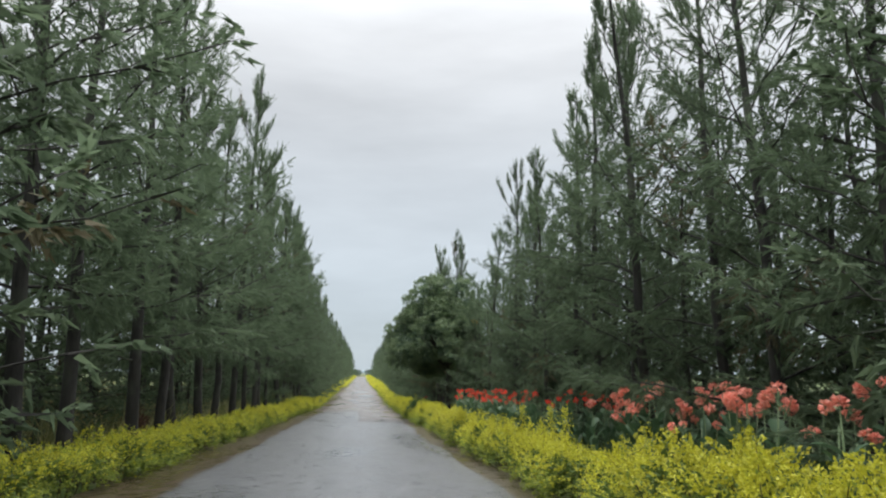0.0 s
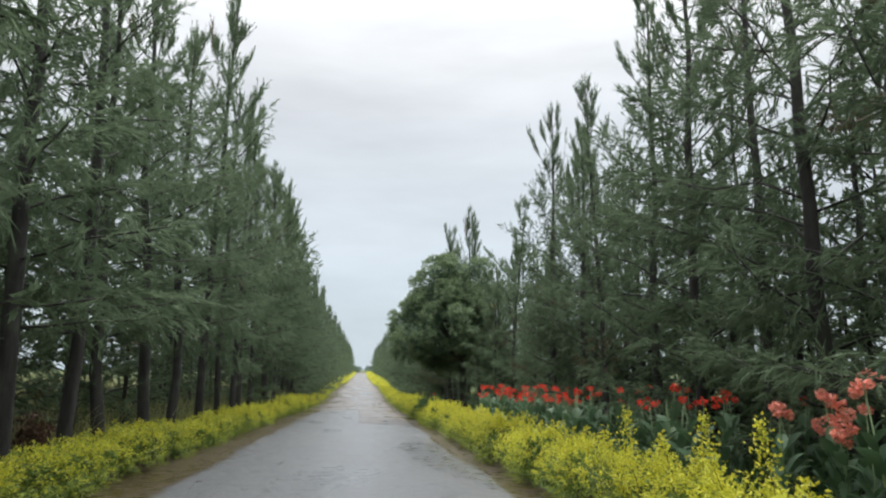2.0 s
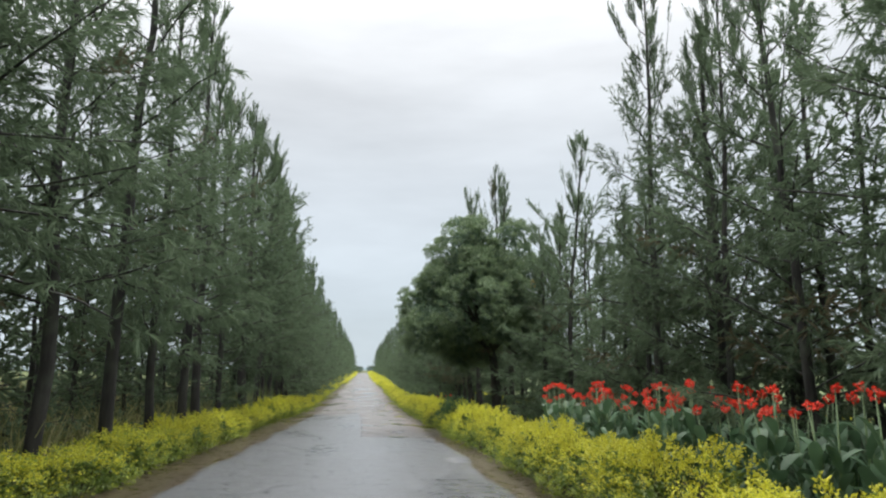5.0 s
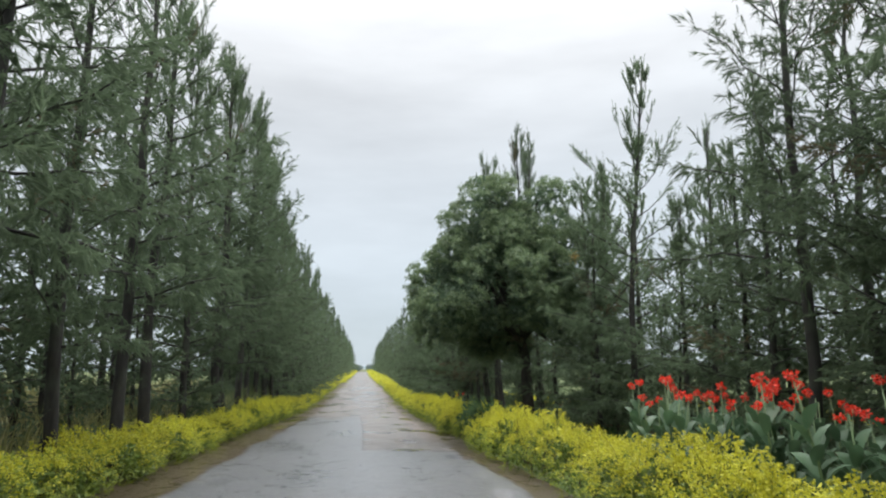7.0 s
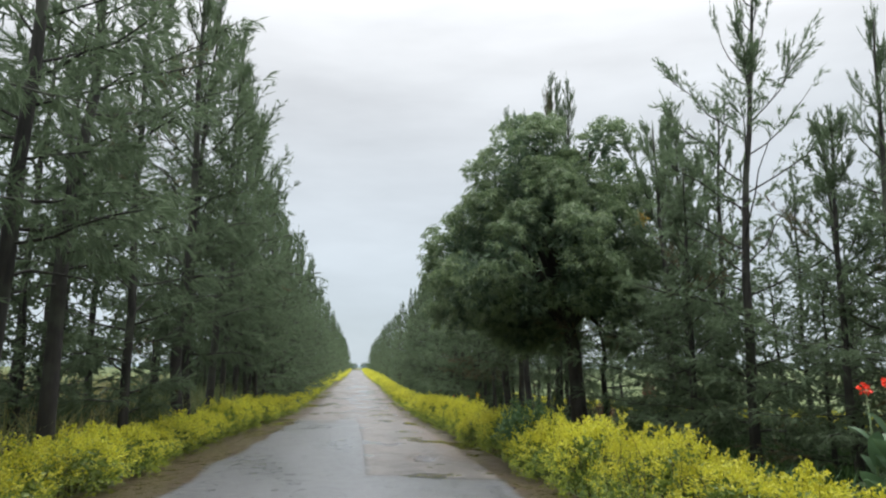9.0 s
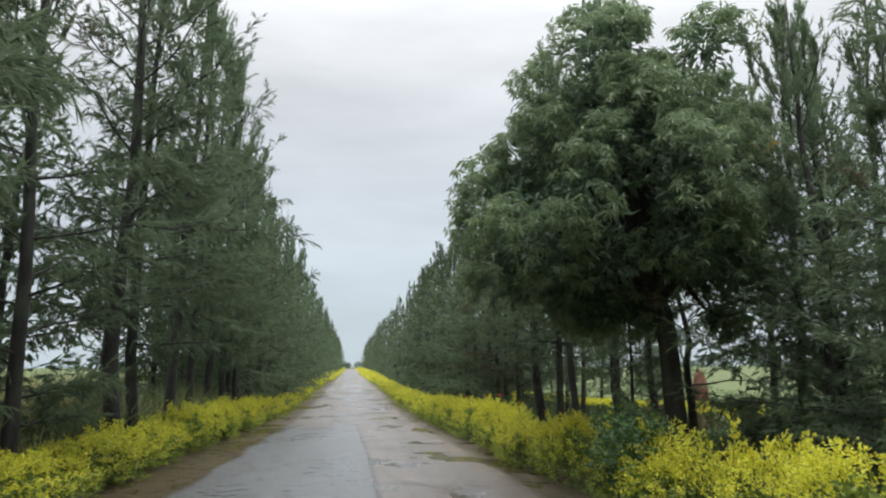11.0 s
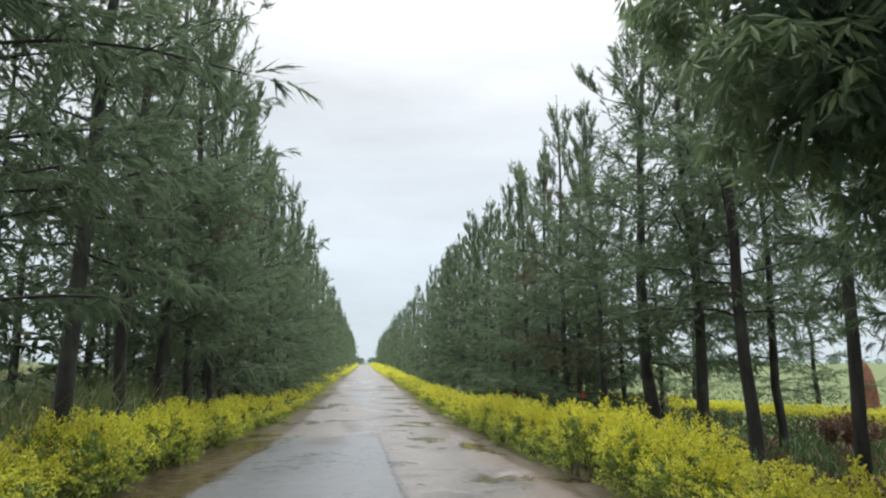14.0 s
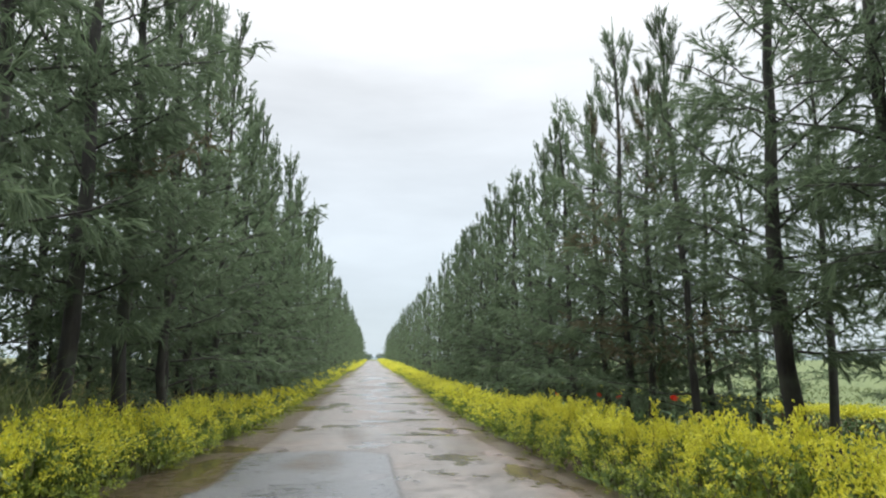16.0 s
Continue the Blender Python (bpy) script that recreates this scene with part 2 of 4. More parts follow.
    new_c = k.mix(k.math("MULTIPLY", crack, 0.35), new_c, (0.05, 0.05, 0.052))
    broken = k.noise(1.25, 6.0, 0.68, None, (0.8, 1.0, 1.0))
    hollow = k.ramp(broken, (0.555, (0, 0, 0)), (0.60, (1, 1, 1)))
    old_c = k.mix(k.math("MULTIPLY", hollow, 0.7), old_c, (0.045, 0.040, 0.036))
    pool = k.ramp(k.noise(0.9, 5.0, 0.62, None, (0.7, 0.55, 1.0)), (0.545, (0, 0, 0)), (0.585, (1, 1, 1)))
    pool = k.math("MULTIPLY", pool, k.math("SUBTRACT", 1.0, newer))
    c = k.mix(newer, old_c, new_c)
    seam = k.math("MULTIPLY", k.maprange(inside, -0.09, -0.03, 0.0, 1.0), k.maprange(inside, -0.01, 0.02, 1.0, 0.0))
    c = k.mix(k.math("MULTIPLY", seam, 0.85), c, (0.03, 0.029, 0.03))
    c = k.mix(mud, c, mud_c)
    c = k.mix(k.maprange(fine, 0.4, 0.7, 0.0, 0.18), c, (0.04, 0.04, 0.042))
    r = k.maprange(mid, 0.3, 0.7, 0.24, 0.44)
    r = k.math("ADD", r, k.maprange(fine, 0.3, 0.7, -0.05, 0.10))
    r = k.math("ADD", r, k.math("MULTIPLY", k.math("SUBTRACT", 1.0, newer), 0.09))
    r = k.math("ADD", r, k.math("MULTIPLY", mud, -0.04))
    wet = k.math("MAXIMUM", k.attr("wet"), k.math("MULTIPLY", pool, 0.8))
    r = k.math("MULTIPLY", r, k.maprange(wet, 0, 1, 1.0, 0.16))
    h = k.math("ADD", k.math("ADD", k.math("MULTIPLY", mid, 0.9), k.math("MULTIPLY", fine, 0.25)), k.math("MULTIPLY", k.math("MULTIPLY", hollow, k.math("SUBTRACT", 1.0, newer)), -0.8))
    h = k.math("MULTIPLY", h, k.maprange(wet, 0, 1, 1.0, 0.05))
    return k.color(c).rough(r).bump(h, 0.45, 0.025).mat


GROUND, ROAD = ground_material(), road_material()

# ---- mesh tools ----
def mesh_of(name, verts, faces, mats, index=None, smooth=False):
    me = bpy.data.meshes.new(name)
    me.from_pydata([tuple(v) for v in verts], [], [tuple(f) for f in faces])
    for m in mats if isinstance(mats, (list, tuple)) else [mats]:
        me.materials.append(m)
    if index is not None:
        me.polygons.foreach_set("material_index", np.asarray(index, np.int32))
    if smooth:
        me.polygons.foreach_set("use_smooth", [True] * len(me.polygons))
    me.update()
    return me


def part(name, me, parent, label=""):
    ob = new(name, me)
    ob.parent = parent
    return tagged(ob, label)


def thing(name, label, category, group="", kind=""):
    return tagged(new(name), label, category, group, kind)


def smoothstep(a, b, x):
    u = min(1.0, max(0.0, (x - a) / (b - a)))
    return u * u * (3 - 2 * u)


def lie(y):
    """Height of the road's middle along the avenue: a gentle fall, a long sag and a low crest far off."""
    near = -0.05 - 0.0269 * y
    sag = -1.52 + 0.0042 * max(0.0, y - 70)
    k = smoothstep(36, 76, y)
    z = near * (1 - k) + sag * k
    return z if y < 300 else -0.55


def unit(v):
    return v / (np.linalg.norm(v, axis=-1, keepdims=True) + 1e-9)


def tube(points, radii, sides=6):
    """A tapered tube along points; returns vertices and quads."""
    pts = np.asarray(points, float)
    n = len(pts)
    d = np.gradient(pts, axis=0)
    d = unit(d)
    ref = np.array([0.0, 1.0, 0.0]) if abs(d[0][2]) > 0.7 else np.array([0.0, 0.0, 1.0])
    a = unit(np.cross(d, ref))
    b = np.cross(d, a)
    ang = np.linspace(0, 2 * np.pi, sides, endpoint=False)
    ring = a[:, None, :] * np.cos(ang)[None, :, None] + b[:, None, :] * np.sin(ang)[None, :, None]
    v = (pts[:, None, :] + ring * np.asarray(radii)[:, None, None]).reshape(-1, 3)
    f = [(i * sides + j, i * sides + (j + 1) % sides, (i + 1) * sides + (j + 1) % sides, (i + 1) * sides + j) for i in range(n - 1) for j in range(sides)]
    f.append(tuple(range((n - 1) * sides, n * sides)))
    return v, f


def joined(pieces):
    vs, fs, n = [], [], 0
    for v, f in pieces:
        vs.append(np.asarray(v))
        fs += [tuple(i + n for i in q) for q in f]
        n += len(v)
    return np.concatenate(vs), fs


def blades(base, way, length, width, rng, droop=0.0):
    """Slim pointed blades as single triangles; arrays in, vertices and faces out."""
    n = len(base)
    side = unit(np.cross(way, unit(rng.normal(size=(n, 3)))))
    tip = base + way * length[:, None]
    tip[:, 2] -= droop * length
    w = (width * 0.5)[:, None] * side
    v = np.stack([base - w, base + w, tip], 1).reshape(-1, 3)
    return v, np.arange(3 * n).reshape(n, 3)


def leaves(base, way, length, width, rng, fold=0.25):
    """Pointed leaves of two triangles, folded along the midrib."""
    n = len(base)
    side = unit(np.cross(way, unit(rng.normal(size=(n, 3)))))
    nor = np.cross(side, way)
    tip = base + way * length[:, None]
    mid = base + way * (length * 0.45)[:, None]
    w = (width * 0.5)[:, None] * side
    up = nor * (width * fold)[:, None]
    v = np.stack([base, mid - w + up, tip, mid + w + up], 1).reshape(-1, 3)
    k = np.arange(n)[:, None] * 4
    f = np.concatenate([k + np.array([[0, 1, 2]]), k + np.array([[0, 2, 3]])], 1).reshape(-1, 3)
    return v, f


# ---- ground and road ----
def sheet(name, xs, ys, height, mat, attrs=None):
    v = [(x, y, height(x, y)) for y in ys for x in xs]
    nx = len(xs)
    f = [(j * nx + i, j * nx + i + 1, (j + 1) * nx + i + 1, (j + 1) * nx + i) for j in range(len(ys) - 1) for i in range(nx - 1)]
    me = mesh_of(name, v, f, mat, smooth=True)
    for key, fn in (attrs or {}).items():
        at = me.attributes.new(key, "FLOAT", "POINT")
        at.data.foreach_set("value", [fn(p[0], p[1]) for p in v])
    return new(name, me)


ROAD_L, ROAD_R = -3.85, 2.55
HOLES = [(1.79, 48.8, 0.30, 0.42), (-0.5, 45.9, 0.22, 0.3), (1.55, 41.8, 0.34, 0.5), (1.0, 33.4, 0.3, 0.6), (1.6, 53.5, 0.4, 0.7), (0.5, 36.6, 0.25, 0.4), (1.2, 60.5, 0.5, 0.8), (1.75, 29.2, 0.25, 0.5), (1.7, 24.6, 0.22, 0.5)]
PUDDLES = [(1.72, 46.5, 0.36, 0.8), (-3.15, 47.5, 0.2, 1.6), (1.79, 48.8, 0.22, 0.3), (1.55, 41.8, 0.25, 0.35), (0.6, 52.6, 1.1, 0.3), (1.3, 54.2, 0.7, 0.5), (-0.3, 56.8, 0.9, 0.4), (0.9, 57.4, 0.7, 0.4), (0.5, 61.0, 1.2, 0.5),
           (0.2, 65.5, 1.0, 0.6), (0.9, 70.0, 1.0, 0.7), (0.0, 76.0, 1.2, 0.9), (0.5, 85.0, 1.2, 1.4), (-0.2, 97.0, 1.4, 2.0), (1.0, 33.6, 0.22, 0.4), (0.4, 36.8, 0.5, 0.25), (1.2, 38.6, 0.5, 0.3)]


def newer_layer(x, y):
    a = 1 - smoothstep(30.85, 31.1, y) if x > -0.1 - 0.018 * max(0, y - 30) else 0
    b = (1 - smoothstep(48.5, 49.6, y + 0.5 * (x + 1.7) ** 2 * 0.6)) * (1 - smoothstep(-0.02, 0.12, x + 0.1 + 0.018 * max(0, y - 30)))
    return max(a, b)


def muddy(x, y):
    wig = 0.25 * noise.noise(Vector((x * 0.3, y * 0.35, 3.0)))
    left = 1 - smoothstep(-3.0, -2.3, x + wig)
    right = smoothstep(1.75, 2.15, x + wig * 0.8)
    patchy = 0.55 * smoothstep(0.1, 0.5, noise.noise(Vector((x * 0.6, y * 0.22, 7.0)))) * smoothstep(36, 50, y)
    return max(left, right, patchy)


def red_soil(x, y):
    """Reddish soil washed over the broken side of the old surface."""
    return smoothstep(30, 34, y) * (0.05 + 0.8 * smoothstep(0.7, 2.2, x)) + 0.25 * smoothstep(49, 56, y) * noise.noise(Vector((x * 0.5, y * 0.2, 4)))


def wetness(x, y):
    w = max([max(0.0, 1 - math.hypot((x - px) / rx, (y - py) / ry) ** 2 + 0.9 * noise.noise(Vector((x * 3.1, y * 2.3, 6))) * (abs(x - px) < 1.4 * rx and abs(y - py) < 1.4 * ry)) for px, py, rx, ry in PUDDLES])
    w = min(1.0, w * 2.2)
    n = noise.noise(Vector((x * 0.9, y * 0.25, 1.5)))
    return max(w, 0.28 * smoothstep(0.0, 0.55, n))


def road_height(x, y):
    z = lie(y) + 0.03 - 0.004 * (x + 0.5) ** 2
    z += 0.012 * newer_layer(x, y)
    z -= 0.02 * (1 - smoothstep(-3.2, -2.5, x)) + 0.03 * smoothstep(1.85, 2.1, x)
    z += 0.012 * noise.noise(Vector((x * 1.1, y * 0.7, 0))) + 0.006 * noise.noise(Vector((x * 4, y * 3, 2)))
    for px, py, rx, ry in HOLES:
        if abs(y - py) < 2 * ry:
            d = math.hypot((x - px) / rx, (y - py) / ry) + 0.25 * noise.noise(Vector((x * 5, y * 5, 9)))
            z -= 0.065 * (1 - smoothstep(0.65, 1.0, d))
    return max(z, lie(y) - 0.09)


road_ys = list(np.arange(-14, 64, 0.16)) + list(np.arange(64, 120, 0.7)) + list(np.arange(120, 340, 4.0))
road_xs = list(np.linspace(ROAD_L, ROAD_R, 58))
road = sheet("road", road_xs, road_ys, road_height, ROAD, {"mud": muddy, "red": red_soil, "wet": wetness})
tagged(road, "wet worn grey tarmac road with muddy edges", "road", kind="structure")


def ground_height(x, y):
    out = max(ROAD_L - x, x - ROAD_R, 0.0)
    z = lie(y) - 0.12 + 0.12 * smoothstep(0.0, 0.7, out) - 0.06 * (out > 0) * smoothstep(2, 6, out)
    z += 0.05 * noise.noise(Vector((x * 0.35, y * 0.35, 5))) * smoothstep(0.3, 2, out)
    return z - 0.15 * smoothstep(10, 40, out)


gx = sorted(set([-2500, -1000, -400, -160, -80, -45, -28, -18, -13] + [round(a, 2) for a in np.arange(-10, 15.01, 0.5)] + [ROAD_L, ROAD_R, -4.1, 2.8, 18, 24, 32, 45, 70, 110, 200, 400, 1000, 2500]))
gy = [-600, -200, -80, -40, -22] + list(np.arange(-14, 82, 1.0)) + list(np.arange(84, 340, 8.0)) + [360, 420, 520, 700, 1000, 1600, 2600, 4200]
ground = sheet("ground", gx, gy, ground_height, GROUND, {"field": lambda x, y: smoothstep(8.3, 9.6, x) + (1 - smoothstep(-10.5, -9.0, x))})
tagged(ground, "grassy verge with dark soil and green fields beyond", "ground", kind="structure")

# ---- casuarina trees ----
def casuarina(seed, tall, reach, boughs, tails, needles, width, low=1.35, lean=0.0, rust=0.0, bare=0.0, fill=30, broad=0.02, limbs=True, taper=0.8):
    """Meshes of one tree: the mast with its limbs, and a crown of foxtail plumes, upright above and drooping below."""
    rng = np.random.default_rng(seed)
    n = 12
    hs = np.linspace(-0.25, tall * 0.97, n)
    wander = np.cumsum(rng.normal(0, 0.035, (n, 2)), axis=0)
    wander[:2] = 0
    spine = np.column_stack([wander[:, 0] + lean * (hs / tall) ** 2, wander[:, 1], hs])
    rad = (0.105 if low > 1.4 else 0.09) * (1 - hs / tall * 0.94) ** 0.9 + 0.006
    rad[0] *= 1.3

    def at(z):
        return np.array([np.interp(z, hs, spine[:, 0]), np.interp(z, hs, spine[:, 1]), z])

    limb, bases, ways, lens, wids, kinds = [tube(spine, rad, 8)], [], [], [], [], []

    def plumes(org, axis, long, curl, droop, kind, count, slim, fine=1.0):
        """Soft tails: needles set forwards all round a curved axis, shorter towards its tip."""
        m = len(org)
        k = rng.random((m, count)) ** 0.85
        pos = org[:, None, :] + axis[:, None, :] * (k * long[:, None])[:, :, None]
        pos[:, :, 2] += curl[:, None] * long[:, None] * k ** 2
        along = np.repeat(axis[:, None, :], count, 1)
        along[:, :, 2] += 2 * curl[:, None] * k
        w = unit(along) + unit(rng.normal(size=(m, count, 3))) * (rng.uniform(0.2, 0.85, (m, count)) * (1.1 - 0.5 * k))[:, :, None]
        w[:, :, 2] -= droop[:, None]
        bases.append(pos.reshape(-1, 3))
        ways.append(unit(w).reshape(-1, 3))
        lens.append((fine * rng.uniform(0.10, 0.19, (m, count)) * (1.1 - 0.4 * k) * (1 + 1.2 * droop[:, None])).ravel())
        wids.append(rng.uniform(0.7, 1.25, m * count) * slim)
        kinds.append(np.repeat(kind, count))

    for i in range(boughs):
        u = (i + rng.random() * 0.8) / boughs
        z = low + (tall * 0.94 - low) * u ** 1.08
        az = i * 2.399 + rng.normal(0, 0.45)
        prof = (0.78 + 0.22 * min(1, u / 0.2)) * (1 - u) ** taper + 0.10
        length = reach * prof * rng.choice((0.55, 0.85, 1.0, 1.1, 1.08 + 0.4 * u)) * rng.uniform(0.9, 1.1)
        length *= 0.68 + 0.32 * min(1.0, u / 0.16)
        up = float(np.clip((u - 0.42) / 0.36, 0, 1))
        rise = radians(2 + 56 * u ** 0.8 + rng.normal(0, 8))
        bend = radians(-4 + 40 * up + rng.normal(0, 8))
        out = np.array([math.cos(az), math.sin(az), 0])
        side = np.array([-math.sin(az), math.cos(az), 0])
        s = np.linspace(0, 1, 5)
        ang = rise + bend * s
        step = np.column_stack([np.outer(np.cos(ang), out)[:, :2], np.sin(ang)]) * (length / 4)
        step += side * rng.normal(0, 0.12) * length / 4
        curve = at(z) + np.concatenate([np.zeros((1, 3)), np.cumsum(step[:-1], axis=0)])
        curve[1:] += rng.normal(0, 0.018 * length, (4, 3))
        if limbs:
            limb.append(tube(curve, (0.019 * (1 - u * 0.55)) * (1 - s * 0.8) + 0.005, 3))
        naked = rng.random() < bare and u < 0.9
        # side twigs, long near the trunk and short towards the tip of the bough
        m = max(2, int(tails * (0.35 + 0.8 * prof) * (0.25 if naked else 1.0) * (1.2 + 0.1 * up)))
        q = np.sort(rng.uniform(0.12 + 0.3 * up, 1.0, m))
        q[-1] = 1.0
        org = np.column_stack([np.interp(q, s, curve[:, j]) for j in range(3)])
        tang = unit(np.gradient(curve, axis=0))
        fwd = unit(np.column_stack([np.interp(q, s, tang[:, j]) for j in range(3)]))
        swing = rng.choice((-1.0, 1.0), m) * rng.uniform(0.35, 1.3, m) * (q < 0.999) * (1 - 0.45 * up)
        way = unit(fwd + side * swing[:, None] + rng.normal(0, 0.2, (m, 3)) + np.array([0, 0, 0.02 + 0.95 * up]))
        long = rng.uniform(0.30, 0.62, m) * (1.35 - 0.6 * q) * (0.6 + 0.5 * min(1.0, prof * 1.6))
        bases.append(org)
        ways.append(way)
        lens.append(long)
        wids.append(np.full(m, max(0.009, width * 0.6)))
        kinds.append(np.full(m, 3))
        # tufts along every twig
        per = 4 + int(round(2 * up))
        k = np.tile((np.arange(per) + 0.6) / per, m)
        j = np.repeat(np.arange(m), per)
        start = org[j] + way[j] * (k * long[j])[:, None] + rng.normal(0, 0.02, (m * per, 3))
        axis = unit(way[j] + rng.normal(0, 0.5 - 0.34 * up, (m * per, 3)) + np.array([0, 0, -0.12 + 0.35 * up]))
        size = rng.uniform(0.16, 0.34, m * per) * (0.9 - 0.15 * up)
        curl = rng.uniform(-0.3, 0.05, m * per) * (1 - up) + rng.uniform(0.0, 0.25, m * per) * up
        # darker needles more often near the twig's foot, painting shade between the tufts
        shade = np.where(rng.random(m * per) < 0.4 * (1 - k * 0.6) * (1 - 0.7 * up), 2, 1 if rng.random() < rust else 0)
        plumes(start, axis, size, curl, np.full(m * per, 0.2 * (1 - up) + 0.01), shade, needles, width * (1 - 0.08 * up), 1 - 0.34 * up)
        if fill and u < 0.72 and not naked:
            # older growth hanging inside the crown, mostly in needles darkened for its shade
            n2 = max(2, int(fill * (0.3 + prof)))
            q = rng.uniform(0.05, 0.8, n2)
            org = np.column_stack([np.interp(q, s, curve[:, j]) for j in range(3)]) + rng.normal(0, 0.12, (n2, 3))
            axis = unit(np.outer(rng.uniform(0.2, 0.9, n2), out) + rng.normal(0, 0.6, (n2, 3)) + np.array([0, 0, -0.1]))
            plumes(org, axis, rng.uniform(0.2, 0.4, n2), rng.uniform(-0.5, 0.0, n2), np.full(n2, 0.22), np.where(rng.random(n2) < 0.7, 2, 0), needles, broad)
    # leading plumes at the top of the mast
    m = 7
    z = np.append(rng.uniform(tall * 0.82, tall * 0.94, m - 1), tall * 0.95)
    org = np.array([at(a) for a in z])
    axis = unit(rng.normal(0, 0.26, (m, 3)) + np.array([0, 0, 1.0]))
    axis[-1] = (0, 0, 1)
    plumes(org, axis, rng.uniform(0.4, 0.7, m), np.full(m, 0.1), np.full(m, 0.0), np.zeros(m, int), needles * 4, width * 0.85, 0.62)
    trunk = mesh_of("trunk", *joined(limb), BARK, smooth=True)
    bases, ways, lens, wids, kinds = (np.concatenate(a) for a in (bases, ways, lens, wids, kinds))
    v, f = blades(bases, ways, lens, wids, rng, 0.05)
    crown = mesh_of("crown", v, f.tolist(), [NEEDLES, NEEDLES_RUST, NEEDLES_OLD_SHADED, BARK], kinds)
    return trunk, crown


def tree_thing(meshes, label, group):
    t = thing("casuarina_tree", label, "tree", group)
    for name, me in zip(("trunk", "crown"), meshes):
        part(name, me, t)
    return t


T_NEAR = [casuarina(10 + i, 10.0, 2.2 + 0.15 * (i % 3), 42, 11, 12, 0.018, 0.5 + 0.2 * (i % 3), (0.0, 0.35, -0.25, 0.2)[i], 0.03, 0.08, 10, 0.026) for i in range(4)]
T_CLEAR = [casuarina(16 + i, 10.0, 2.1 + 0.12 * (i % 3), 38, 11, 12, 0.018, 2.1 + 0.3 * (i % 2), (0.5, -0.3, 0.1, 0.3)[i], 0.03, 0.12, 8, 0.026) for i in range(4)]
T_TALL = [casuarina(40 + i, 10.0, 1.95 + 0.15 * (i % 2), 40, 10, 12, 0.019, 1.75 + 0.25 * (i % 2), (0.3, -0.2, 0.1)[i], 0.03, 0.10, 9, 0.026, taper=0.52) for i in range(3)]
T_OPEN = [casuarina(36 + i, 10.0, 2.1, 36, 11, 13, 0.018, 0.7, 0.75 - 0.9 * i, 0.03, 0.22, 6, 0.026, taper=0.6) for i in range(2)]
T_DENSE = [casuarina(46 + i, 10.0, 2.4, 40, 11, 12, 0.019, 0.45, 0.2 - 0.3 * i, 0.03, 0.0, 12, 0.028, taper=0.6) for i in range(2)]
T_MID = [casuarina(20 + i, 10.0, 2.1, 42, 7, 7, 0.040, 0.6, 0.15 * i, 0.03, 0.06, 4, 0.05) for i in range(3)]
T_THIN = [casuarina(30 + i, 9.0, 1.5, 38, 7, 14, 0.015, 1.2, 0.2 * i, 0.02, 0.12, 3, 0.018) for i in range(2)]
T_BACK = [casuarina(50 + i, 10.0, 2.3, 36, 4, 5, 0.065, 0.5, 0.1 * i, 0.05, 0.03, 6, 0.085) for i in range(3)]
T_FAR = [casuarina(70 + i, 10.0, 1.9, 30, 3, 3, 0.11, 0.35, 0.1 * i, 0, 0, 1, 0.2, False) for i in range(3)]
T_RUST = casuarina(90, 10.0, 2.0, 44, 11, 14, 0.0165, 1.3, 0.1, 0.35, 0.08, 7, 0.024)
AVENUE = "casuarina trees along the avenue"
SEEDS = {}


def plant(kind, x, y, tall, turn, wide=1.0):
    """A tree of that kind with its foot at (x, y)."""
    lists = {"near": (T_NEAR, 10.0, "tall feathery dark green casuarina tree"), "thin": (T_THIN, 9.0, "slender open casuarina with bare lower branches"),
             "clear": (T_CLEAR, 10.0, "tall feathery casuarina tree with a clear lower trunk"),
             "tall": (T_TALL, 10.0, "tall columnar casuarina tree with a dark clear trunk"), "dense": (T_DENSE, 10.0, "bushy dark green casuarina with boughs drooping to the ground"), "open": (T_OPEN, 10.0, "open-crowned casuarina with a leaning top"),
             "mid": (T_MID, 10.0, "tall feathery dark green casuarina tree"),
             "back": (T_BACK, 10.0, "dark green casuarina tree behind the front row"),
             "rust": ([T_RUST], 10.0, "casuarina tree with browning needles among green ones")}
    meshes, base, label = lists[kind]
    i = SEEDS.get(kind, 0)
    SEEDS[kind] = i + 1
    k = i % len(meshes)
    if (kind, k) not in SEEDS:
        SEEDS[(kind, k)] = tree_thing(meshes[k], label, AVENUE)
        ob = SEEDS[(kind, k)]
    else:
        ob = copy_thing(SEEDS[(kind, k)], Matrix())
    s = tall / base
    ob.scale = (s * wide, s * wide, s)
    ob.location = (x, y, ground_height(x, y))
    ob.rotation_euler = (0, 0, turn)
    return ob


rnd = random.Random(4)
